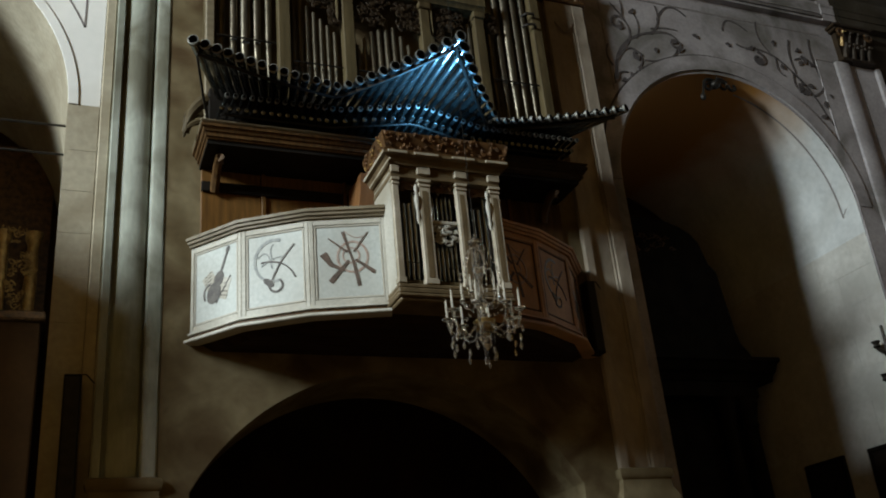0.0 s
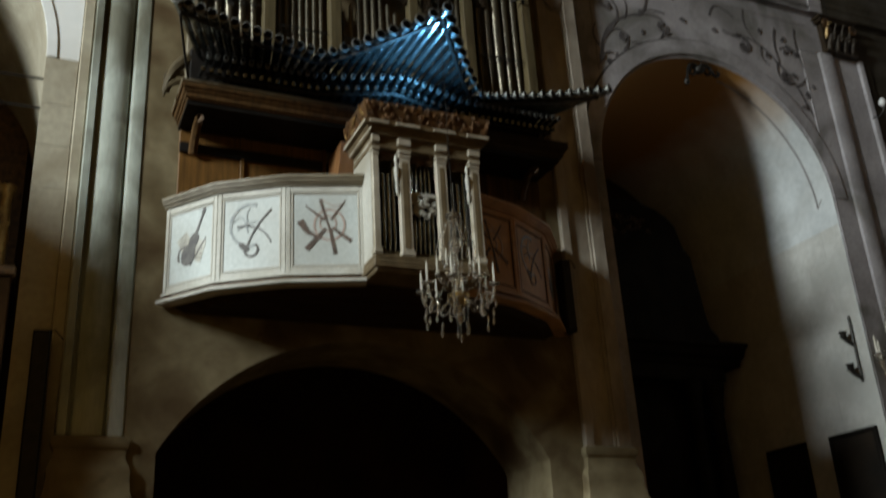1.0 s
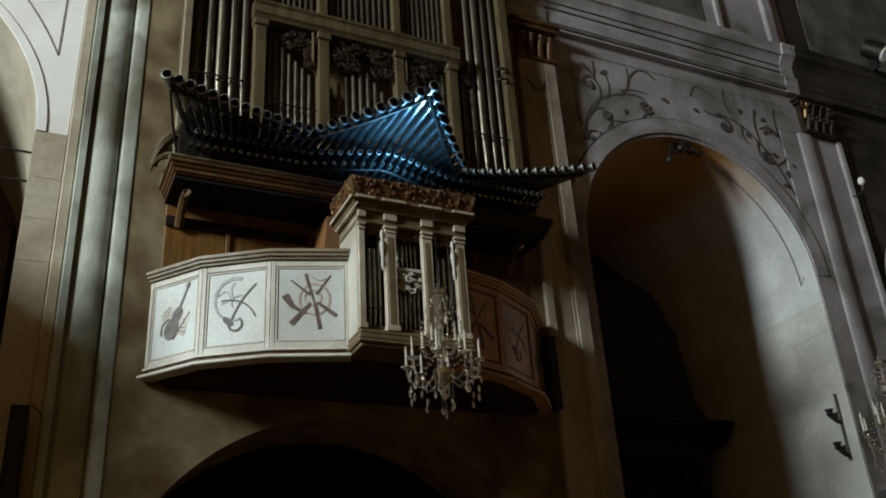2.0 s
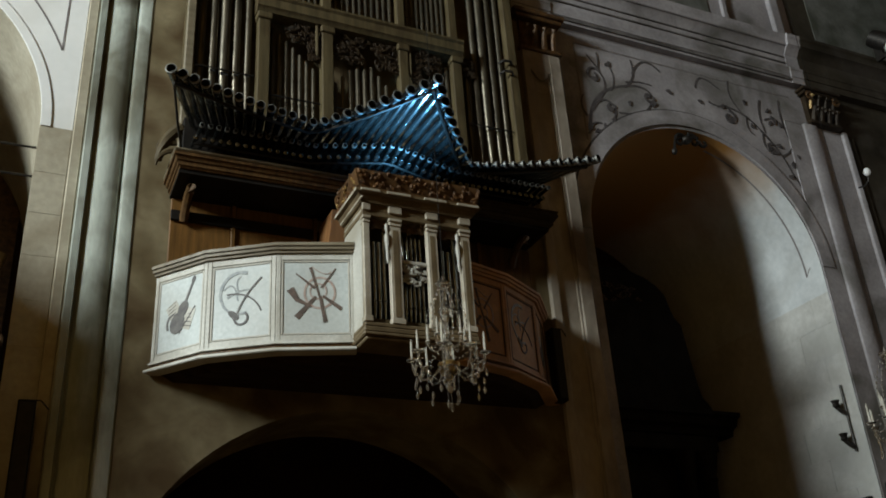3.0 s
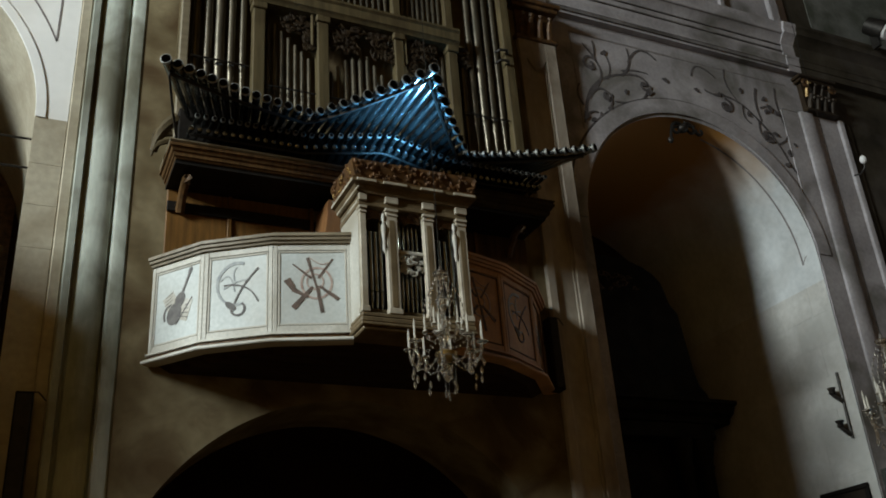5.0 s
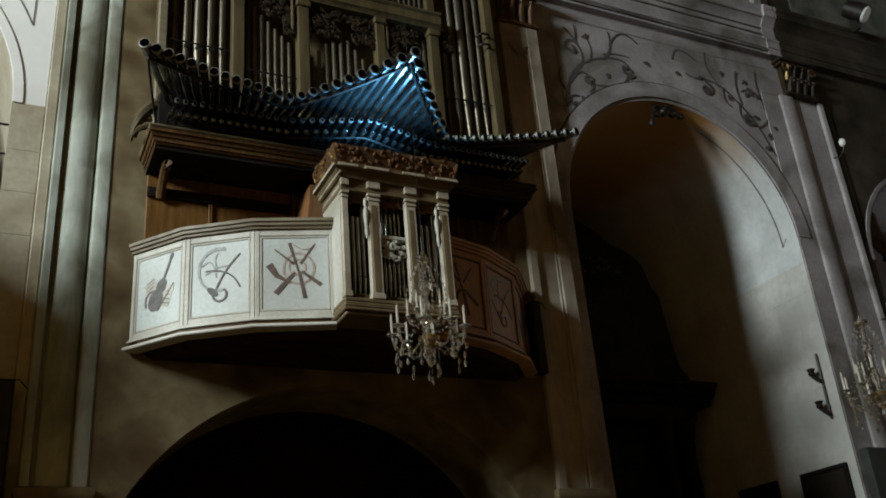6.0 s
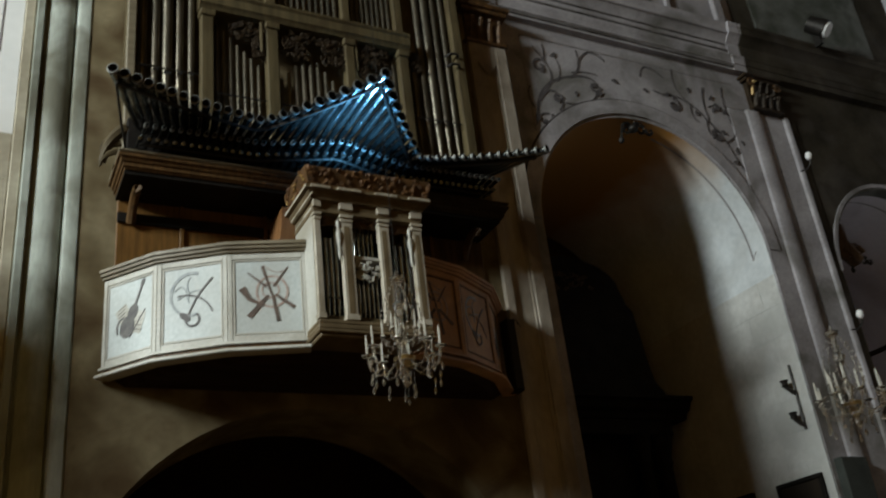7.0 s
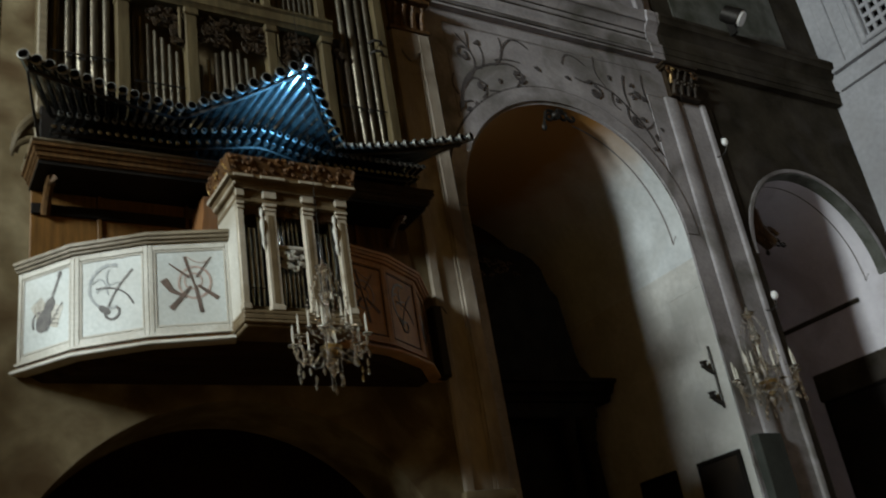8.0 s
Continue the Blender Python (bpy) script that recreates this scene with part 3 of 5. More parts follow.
def moulded_pilaster(x0, x1, material, z_base=2.7, z_top=10.6, cap=False, prof=SWELLING):
    """A pilaster whose shaft swells between deep grooves, with a broad raised strip along one edge."""
    w = x1 - x0
    p = thing("pilaster", ((x0 + x1) / 2, 9.9, z_base), "grey stone pilaster with a swelling grooved shaft", "pilaster", kind="structure")
    bm = bmesh.new()
    rows = [[bm.verts.new((x0 + w * u, WALL_Y - d, z)) for u, d in prof] for z in np.linspace(z_base + 0.3, z_top, 12)]
    for a, b in zip(rows, rows[1:]):
        for i in range(len(prof) - 1):
            bm.faces.new((a[i], a[i + 1], b[i + 1], b[i]))
    bm.faces.new(rows[0])
    bm.faces.new(rows[-1][::-1])
    part("shaft", bm, material, p)
    part("base", flared_base(x0, x1, WALL_Y - 0.15, z_base), M_STONE, p, "brown stained moulded base")
    part("pedestal", B(x0 - 0.14, x1 + 0.14, WALL_Y - 0.3, WALL_Y, 0, z_base, 0.02), M_BLACK, p)
    if cap:
        c = bmesh.new()
        c0, c1 = x0 + 0.12, x1 - 0.2
        for z0, z1, o in ((0, 0.06, 0.02), (0.62, 0.68, 0.05), (0.68, 0.74, 0.09)):
            box(c, c0 - o, c1 + o, 9.86 - o, WALL_Y, z_top + z0, z_top + z1, 0.015)
        box(c, c0 + 0.03, c1 - 0.03, 9.9, WALL_Y, z_top + 0.06, z_top + 0.62)
        capital = part("capital", c, M_CARVE, p, "browned leaf capital with a bright leaf as glint")
        for k in range(4):
            xx = c0 + (c1 - c0) * (k + 0.5) / 4
            # the first upper leaf is bright gilt, a glint set into the colour
            for r, dz, m in ((0.055, 0.0, M_CARVE), (0.035, 0.26, M_GILT if k == 0 else M_CARVE)):
                lf = tube(bmesh.new(), [(xx, 9.89, z_top + 0.06 + dz), (xx, 9.85, z_top + 0.2 + dz), (xx, 9.78, z_top + 0.32 + dz), (xx + 0.02, 9.75, z_top + 0.27 + dz)], r, 6, 0.45)
                part("leaf", lf, m, capital)
        for xx, d in ((c0 - 0.02, 1), (c1 + 0.02, -1)):
            part("volute", tube(bmesh.new(), [(xx + d * u, 9.8, z_top + 0.54 + v) for u, v in curl(0.05, 0, 0.09, 0.5, d * 1.2, 14)], 0.028, 6, 0.6), M_GILT_DARK, capital)
    return p


def arch_head(x0, x1, yf, z0, z1):
    """The filled top of a sunken panel, with a hollow, eared lower edge."""
    bm = bmesh.new()
    n = 12
    lo = []
    for i in range(n + 1):
        s = i / n
        drop = 0.0 if s < 0.12 or s > 0.88 else 0.16 * math.sin(math.pi * (s - 0.12) / 0.76)
        lo.append((x0 + (x1 - x0) * s, z0 + 0.18 - 0.0 + (-drop if 0.12 <= s <= 0.88 else 0.02)))
    rows = [[bm.verts.new((x, yf + 0.006, z)), bm.verts.new((x, yf + 0.006, z1)), bm.verts.new((x, yf + 0.06, z1)), bm.verts.new((x, yf + 0.06, z))] for x, z in lo]
    for a, b in zip(rows, rows[1:]):
        for k in range(4):
            bm.faces.new((a[k], a[(k + 1) % 4], b[(k + 1) % 4], b[k]))
    bm.faces.new(rows[0])
    bm.faces.new(rows[-1][::-1])
    return bm


moulded_pilaster(0.335, 0.975, M_PILASTER)
pilaster(6.36, 7.03, 9.8, M_PILASTER_BROWN)
moulded_pilaster(12.2, 13.24, M_PLASTER, z_base=2.0, cap=True, prof=SUNKEN)
for x0, x1, yy, m in ((11.78, 12.2, 9.985, M_PLASTER), (13.24, 13.42, 9.97, M_DARKWALL), (0.2, 0.335, 9.97, M_BEIGE)):
    solid("trim", B(x0, x1, yy, WALL_Y, 0, 10.6, 0.02), m, "narrow stone strip beside a pilaster", "trim", "structure")

ENT = [(10.0, 11.32), (9.72, 11.32), (9.72, 11.46), (9.69, 11.46), (9.69, 11.6), (9.66, 11.62), (9.66, 11.66), (9.78, 11.68), (9.78, 11.96), (9.68, 12.02), (9.6, 12.08),
       (9.46, 12.12), (9.46, 12.24), (9.4, 12.28), (9.4, 12.34), (10.0, 12.42)]


def shallow(k):
    """The entablature's profile with its relief cut to the share k."""
    return [(10 - (10 - y) * k, z + 0.1) for y, z in ENT]


solid("entablature", sweep_x(bmesh.new(), shallow(0.4), 6.98, 12.12), M_PLASTER, "grey plaster entablature with stepped mouldings", "entablature", "structure")
for a, b in ((6.3, 7.03), (12.12, 12.42)):
    solid("entablature", sweep_x(bmesh.new(), shallow(0.47), a, b), M_PLASTER, "entablature block breaking forward over a pilaster", "entablature", "structure")
solid("entablature", sweep_x(bmesh.new(), shallow(0.5), 12.42, 17.7), M_DARKWALL, "dark brown entablature with stepped mouldings", "entablature", "structure")
# thin dark strips along the entablature mouldings
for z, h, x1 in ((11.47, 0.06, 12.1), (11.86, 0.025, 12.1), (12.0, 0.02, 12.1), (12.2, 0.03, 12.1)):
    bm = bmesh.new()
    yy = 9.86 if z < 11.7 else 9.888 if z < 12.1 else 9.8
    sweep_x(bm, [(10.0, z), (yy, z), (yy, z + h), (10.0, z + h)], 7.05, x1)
    solid("trim", bm, M_DARKLINE, "dark line between the entablature mouldings", "trim", "structure")
solid("trim", B(10.9, 11.0, 9.93, 10, 12.42, TOP, 0.01), M_PLASTER, "pale upright moulding on the upper wall", "trim", "structure")
solid("trim", B(12.1, 12.32, 9.9, 10, 12.45, TOP, 0.02), M_PLASTER, "upright moulding on the upper wall", "trim", "structure")
for x0, x1 in ((8.4, 10.6), (13.2, 16.6)):
    solid("wall_panel", B(x0, x1, 9.985, 10, 12.6, 15.5), M_MOTTLE, "green-stained field on the upper wall", "wall panel", "structure")
for x0, x1 in ((-4.59, -4.45), (-0.27, 0.12), (6.95, 7.32)):
    solid("wainscot", B(x0, x1, 9.72, 10.0, 0, 2.66, 0.01), M_BLACK, "black-stained wooden wall panelling", "panelling", "structure")

solid("wainscot", B(11.86, 12.42, 9.84, 10.0, 0, 4.2, 0.015), M_DADO, "dark grey-green marble dado block beside the arch", "panelling", "structure")

# ================= organ balcony =================
MID = 3.73
LINE_L = [(1.27, 9.87), (1.72, 9.30), (2.36, 8.90), (3.15, 8.65)]
LINE_R = [(2 * MID - x, y) for x, y in reversed(LINE_L)]
Z0, Z1 = 5.06, 6.15
balcony = thing("organ_balcony", (MID, 9.9, 4.9), "curved wooden organ balcony with cream painted panels", "balcony")
plan = LINE_L + LINE_R
bm = bmesh.new()
lo = [bm.verts.new((x + (MID - x) * 0.06, min(y + 0.12, 10), 4.9)) for x, y in plan]
hi = [bm.verts.new((x, y, 5.03)) for x, y in plan]
for i in range(len(plan) - 1):
    bm.faces.new((lo[i], lo[i + 1], hi[i + 1], hi[i]))
bm.faces.new((lo[-1], lo[0], hi[0], hi[-1]))
bm.faces.new(lo)
bm.faces.new(hi[::-1])
part("floor_slab", bm, M_SOFFIT, balcony, "dark brown wooden underside")


PANELS = []


def parapet_panel(p, q, paint, field):
    p, q = Vector(p), Vector(q)
    L = (q - p).length
    d = (q - p) / L
    nrm = Vector((d.y, -d.x))

    def place(u, v, h):
        w = p + d * u + nrm * h
        return (w.x, w.y, v)
    m = Matrix(((d.x, nrm.x, 0, p.x), (d.y, nrm.y, 0, p.y), (0, 0, 1, 0), (0, 0, 0, 1)))
    board = part("parapet_panel", box(bmesh.new(), 0.0, L, -0.05, 0.0, Z0, Z1, m=m), field, balcony)
    s, r = 0.048, 0.085
    for nm, a in (("stile", (0.0, s, 0, 0.016, Z0 + 0.02, Z1 - 0.06)), ("stile", (L - s, L, 0, 0.016, Z0 + 0.02, Z1 - 0.06)),
                  ("rail", (s, L - s, 0, 0.016, Z0 + 0.02, Z0 + 0.095)), ("rail", (s, L - s, 0, 0.016, Z1 - 0.135, Z1 - 0.06))):
        part(nm, box(bmesh.new(), *a, bev=0.006, m=m), paint, board)
    x0, x1, z0, z1 = s + 0.004, L - s - 0.004, Z0 + 0.099, Z1 - 0.139
    for a in ((x0, x0 + 0.022, 0, 0.01, z0, z1), (x1 - 0.022, x1, 0, 0.01, z0, z1), (x0 + 0.022, x1 - 0.022, 0, 0.01, z0, z0 + 0.022), (x0 + 0.022, x1 - 0.022, 0, 0.01, z1 - 0.022, z1)):
        part("bead", box(bmesh.new(), *a, bev=0.004, m=m), M_BEAD if paint is M_PAINT else M_WOOD, board)
    PANELS.append((board, place, L))


for p, q in zip(LINE_L, LINE_L[1:]):
    parapet_panel(p, q, M_PAINT, M_PAINT_PANEL)
# right half of the same parapet, its shade given as brown paint
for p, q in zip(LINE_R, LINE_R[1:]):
    parapet_panel(p, q, M_SIDESHADE, M_SIDESHADE)
CAP_PROF = [(-0.09, Z1 - 0.06), (0.045, Z1 - 0.06), (0.05, Z1 - 0.035), (0.075, Z1 - 0.03), (0.08, Z1), (0.1, Z1 + 0.005), (0.1, Z1 + 0.04), (-0.09, Z1 + 0.05)]
FOOT_PROF = [(-0.06, Z0 + 0.02), (0.045, Z0 + 0.02), (0.05, Z0 - 0.004), (-0.06, Z0 - 0.004)]
BAND_PROF = [(-0.06, Z0 - 0.004), (0.02, Z0 - 0.004), (0.02, Z0 - 0.058), (-0.06, Z0 - 0.058)]
LIP_PROF = [(-0.06, Z0 - 0.058), (0.07, Z0 - 0.058), (0.105, Z0 - 0.07), (0.11, Z0 - 0.095), (0.1, Z0 - 0.105), (-0.06, Z0 - 0.105)]
for ln, c1, c2 in ((LINE_L, M_CAP, M_PAINT), (LINE_R, M_SIDESHADE, M_SIDESHADE)):
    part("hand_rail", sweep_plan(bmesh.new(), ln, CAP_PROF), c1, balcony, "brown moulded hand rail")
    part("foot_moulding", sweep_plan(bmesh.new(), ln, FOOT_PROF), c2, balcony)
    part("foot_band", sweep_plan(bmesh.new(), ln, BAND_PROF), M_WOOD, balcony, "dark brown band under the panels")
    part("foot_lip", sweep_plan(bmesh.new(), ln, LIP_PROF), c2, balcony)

# painted emblems: fiddle over sheet music, horn with bows, crossed pipes with a hoop


def emblem_fiddle(place, L, c, m1, m2, board):
    zc = (Z0 + Z1) / 2 + 0.0
    sx = L / 0.79

    def pl(u, v, h):
        return place(c + 0.86 * u * sx, zc + 0.86 * v, h + 0.001)
    bm = bmesh.new()
    for a in ((-0.1, 0.0, 0.5), (0.13, -0.12, -0.35)):
        ca, sa = math.cos(a[2]), math.sin(a[2])
        pts = [(a[0] + x * ca - z * sa, a[1] + x * sa + z * ca) for x, z in ((0, -0.14), (0, 0.14))]
        ribbon(bm, pts, 0.2, pl, 0.003)
    part("sheet_music", bm, M_PAINT, board)
    bm = bmesh.new()
    for k in range(4):
        ribbon(bm, [(0.06 + 0.03 * k, -0.2 + 0.045 * k), (0.2, -0.24 + 0.06 * k)], 0.012, pl, 0.0042)
        ribbon(bm, [(-0.2, -0.06 + 0.05 * k), (-0.08, 0.0 + 0.05 * k)], 0.01, pl, 0.0042)
    part("music_lines", bm, M_GREYPAINT, board)["kind"] = "stuff"
    bm = bmesh.new()
    a = radians(62)
    blob(bm, -0.04, -0.15, 0.15, 0.12, a, pl, 0.006)
    blob(bm, 0.05, 0.02, 0.11, 0.085, a, pl, 0.0055)
    ribbon(bm, [(0.06, 0.05), (0.2, 0.36)], 0.035, pl, 0.006)
    blob(bm, 0.21, 0.39, 0.05, 0.03, a, pl, 0.006)
    ribbon(bm, bez((-0.2, -0.22), (-0.26, -0.05), (-0.1, -0.02)), 0.03, pl, 0.005)
    ribbon(bm, [(0.0, -0.3), (0.26, 0.02)], 0.014, pl, 0.0062)
    part("fiddle", bm, m1, board)


def emblem_horn(place, L, c, m1, m2, board):
    zc = (Z0 + Z1) / 2

    def pl(u, v, h):
        return place(c + 0.8 * u, zc + 0.03 + 0.8 * v, h + 0.001)
    bm = bmesh.new()
    ribbon(bm, [(-0.02 + 0.27 * math.cos(a), 0.06 + 0.3 * math.sin(a)) for a in np.linspace(radians(70), radians(290), 24)], 0.05, pl, 0.004, taper=0.6)
    ribbon(bm, bez((-0.25, 0.12), (-0.1, 0.3), (-0.05, -0.05)), 0.02, pl, 0.004)
    ribbon(bm, bez((-0.2, 0.0), (0.0, 0.12), (0.1, 0.1)), 0.02, pl, 0.004)
    ribbon(bm, bez((-0.05, 0.1), (-0.1, 0.25), (-0.02, 0.3)), 0.02, pl, 0.004)
    part("ribbon_garland", bm, M_BLUEPAINT, board)
    bm = bmesh.new()
    ribbon(bm, bez((-0.05, -0.22), (0.05, 0.05), (0.27, 0.26)), 0.024, pl, 0.006)
    ribbon(bm, bez((-0.2, 0.05), (0.15, 0.08), (0.27, -0.22)), 0.022, pl, 0.0055)
    blob(bm, -0.1, -0.25, 0.09, 0.045, -0.7, pl, 0.006)
    ribbon(bm, [(-0.0 + 0.09 * math.cos(a), -0.3 + 0.09 * math.sin(a)) for a in np.linspace(2.2, 7.2, 20)], 0.03, pl, 0.0058)
    part("hunting_horn", bm, m1, board)


def emblem_pipes(place, L, c, m1, m2, board):
    zc = (Z0 + Z1) / 2

    def pl(u, v, h):
        return place(c + 0.8 * u, zc + 0.03 + 0.8 * v, h + 0.001)
    bm = bmesh.new()
    ribbon(bm, [(0.05 + 0.2 * math.cos(a), 0.0 + 0.22 * math.sin(a)) for a in np.linspace(0, 2 * math.pi, 30)], 0.03, pl, 0.004)
    ribbon(bm, [(0.03 + 0.11 * math.cos(a), 0.02 + 0.11 * math.sin(a)) for a in np.linspace(0, 2 * math.pi, 20)], 0.02, pl, 0.004)
    ribbon(bm, bez((-0.05, 0.38), (0.12, 0.22), (0.2, 0.3)), 0.012, pl, 0.004)
    part("hoop", bm, M_PALEPAINT, board)
    for a0, a1, w, tp in (((-0.3, 0.32), (-0.02, 0.08), 0.022, 2.0), ((-0.08, 0.42), (0.05, -0.05), 0.05, 0.6), ((0.3, 0.4), (0.08, 0.08), 0.02, 2.0),
                          ((0.0, -0.06), (-0.29, -0.4), 0.05, 1.9), ((0.06, -0.05), (0.14, -0.48), 0.05, 1.3), ((0.1, -0.05), (0.38, -0.27), 0.045, 1.6)):
        part("painted_pipe", ribbon(bmesh.new(), [(0.88 * x, 0.88 * z) for x, z in (a0, ((a0[0] + a1[0]) / 2, (a0[1] + a1[1]) / 2), a1)], w * 0.78, pl, 0.006, taper=tp), m1, board)
    part("painted_bell", ribbon(bmesh.new(), [(-0.34, 0.06), (-0.24, -0.1), (-0.06, -0.2)], 0.1, pl, 0.0065, taper=0.3), m1, board)


for k, (board, place, L) in enumerate(PANELS):
    e = (emblem_fiddle, emblem_horn, emblem_pipes, emblem_pipes, emblem_horn, emblem_fiddle)[k]
    e(place, L, L / 2, M_BROWNPAINT if k in (2, 3) else M_GREYPAINT, None, board)

# ================= small organ on the balcony front =================
PX0, PX1, PY, PB = 3.13, 4.39, 8.3, 8.66
positive = thing("positive_organ", ((PX0 + PX1) / 2, 8.5, 5.0), "small cream and gilt organ case with slender pipes", "organ")
part("side_panel", B(PX0, PX0 + 0.05, PY + 0.05, PB + 0.25, 5.02, 6.5, 0.006), M_PAINT, positive)
part("side_panel", B(PX1 - 0.05, PX1, PY + 0.05, PB + 0.25, 5.02, 6.5, 0.006), M_PAINT, positive)
part("back_panel", B(PX0 + 0.05, PX1 - 0.05, PB + 0.2, PB + 0.25, 5.02, 6.5), M_BLACK, positive)
base = bmesh.new()
for z0, z1, o in ((4.98, 5.02, 0.0), (5.02, 5.06, 0.03), (5.06, 5.12, 0.02), (5.12, 5.17, 0.01)):
    box(base, PX0 - o, PX1 + o, PY - o, PB + 0.25, z0, z1, 0.012)
part("plinth", base, M_TAN, positive)
PILS = ((PX0, 3.2), (3.43, 3.56), (3.87, 3.99), (4.27, 4.39))
for a, b in PILS:
    pm = part("pilaster", B(a, b, PY, PY + 0.07, 5.17, 6.36, 0.006), M_BEIGEPAINT, positive)
    if b - a > 0.1:
        part("sunken_field", B(a + 0.034, b - 0.034, PY - 0.004, PY, 5.25, 6.26), M_TAN, pm)
    part("capital", box(box(bmesh.new(), a - 0.006, b + 0.006, PY - 0.012, PY + 0.08, 6.31, 6.335, 0.004), a - 0.012, b + 0.012, PY - 0.02, PY + 0.08, 6.36, 6.395, 0.005), M_BEIGEPAINT, pm)
    part("base", B(a - 0.012, b + 0.012, PY - 0.015, PY + 0.08, 5.172, 5.235, 0.006), M_BEIGEPAINT, pm)
part("architrave", B(PX0 - 0.01, PX1 + 0.01, PY - 0.005, PB + 0.25, 6.4, 6.45, 0.005), M_TAN, positive)
part("frieze", B(PX0, PX1, PY + 0.01, PB + 0.25, 6.45, 6.54), M_TAN, positive)
for a, b in PILS:
    part("frieze_block", B(a - 0.012, b + 0.012, PY - 0.03, PY + 0.012, 6.45, 6.535, 0.006), M_BEIGEPAINT, positive)
cornice = sweep_plan(bmesh.new(), [(PX0, PB + 0.25), (PX0, PY), (PX1, PY), (PX1, PB + 0.25)],
                     [(-0.02, 6.54), (0.03, 6.54), (0.035, 6.57), (0.06, 6.59), (0.07, 6.62), (0.11, 6.63), (0.11, 6.66), (-0.02, 6.67)])
part("cornice", cornice, M_TAN, positive)
# pale fillets on the left return only, putting in its lit edge
for a, b in ((6.63, 6.664), (6.555, 6.58)):
    part("cornice_fillet", B(PX0 - 0.114 if a > 6.6 else PX0 - 0.05, PX0 - 0.03, PY - 0.1, PB + 0.25, a, b, 0.004), M_BEIGEPAINT, positive)
for a, b in PILS:
    part("cornice_block", B(a - 0.06, b + 0.09, PY - 0.125, PY - 0.08, 6.632, 6.664, 0.004), M_BEIGEPAINT, positive)
part("top_board", B(PX0 - 0.1, PX1 + 0.1, PY - 0.1, PB + 0.25, 6.665, 6.69), M_WOOD, positive)
crest = sweep_plan(bmesh.new(), [(PX0, PB + 0.25), (PX0, PY), (PX1, PY), (PX1, PB + 0.25)],
                   [(0.0, 6.69), (0.06, 6.69), (0.065, 6.73), (0.085, 6.79), (0.11, 6.85), (0.11, 6.9), (0.07, 6.91), (0.05, 6.83), (0.0, 6.78)])
crest = part("cresting", crest, M_GILT_DARK, positive, "browned gilded carved cresting")
random.seed(4)
SIDE = PB + 0.25 - PY
for i in range(120):
    u = random.uniform(-SIDE - 0.08, PX1 - PX0 + 0.08 + 0.3)
    z = random.uniform(6.715, 6.885)
    out = 0.055 + 0.055 * (z - 6.69) / 0.16
    sd = u < -0.08
    c = (PX0 - out, PY - u - 0.08, z) if sd else (min(PX0 + u, PX1 + out), PY - out, z)
    lf = bmesh.new()
    r = random.uniform(0.012, 0.022)
    g = bmesh.ops.create_uvsphere(lf, u_segments=6, v_segments=5, radius=r)
    bmesh.ops.transform(lf, matrix=Matrix.Translation(c) @ Euler((0, random.uniform(0, 3), 0)).to_matrix().to_4x4() @ Matrix.Diagonal((1.5, 0.9, 0.8, 1)), verts=g["verts"])
    sp = curl(0, 0, random.uniform(0.02, 0.035), random.uniform(0, 6), random.choice((-1, 1)) * random.uniform(0.7, 1.1), 8)
    tube(lf, [(c[0] + (0 if sd else p), c[1] + (p if sd else 0), c[2] + q) for p, q in sp], 0.009, 5, 0.5)
    # brighter gilding on side leaves only, painting in the highlights of that return
    part("leaf", lf, M_GILT if sd and i % 3 == 0 else M_CREST, crest)


def flue(parent, x, y, z0, h, r, foot=0.3, material=None, n=12):
    """A standing organ pipe with a conical foot and a lipped mouth."""
    bm = bmesh.new()
    lathe(bm, (x, y, z0), [(r * 0.3, 0), (r * 0.95, foot), (r, foot + 0.01), (r, h), (r * 0.86, h), (r * 0.86, h - 0.03)], n)
    p = part("pipe", bm, material or M_TIN, parent)
    mb = bmesh.new()
    box(mb, x - r * 0.62, x + r * 0.62, y - r * 1.02, y - r * 0.6, z0 + foot + 0.01, z0 + foot + 0.01 + r * 0.5)
    part("mouth", mb, M_BORE, p)
    return p


BAYS = ((3.2, 3.43), (3.56, 3.87), (3.99, 4.27))
for (a, b), k in zip(BAYS, (4, 6, 4)):
    part("pipe_chest", B(a, b, PY + 0.06, PY + 0.22, 5.17, 5.24, 0.005), M_PALEWOOD, positive)
    for i in range(k):
        x = a + (b - a) * (i + 0.5) / k
        if k == 6:
            flue(positive, x, PY + 0.13, 5.24, 0.62, 0.02, 0.16, M_TRUMPET)
            flue(positive, x, PY + 0.16, 5.94, 0.36 + 0.05 * abs(i - 2.5), 0.017, 0.1, M_TRUMPET)
        else:
            flue(positive, x, PY + 0.13, 5.24, 0.82 + 0.09 * abs(i - 1.5) * 2, 0.024, 0.2, M_TRUMPET)
    part("carved_pelmet", B(a, b, PY + 0.08, PY + 0.1, 6.3, 6.4), M_GILT_DARK, positive)
part("middle_rail", B(3.56, 3.87, PY + 0.04, PY + 0.2, 5.9, 5.94, 0.005), M_PAINT, positive)


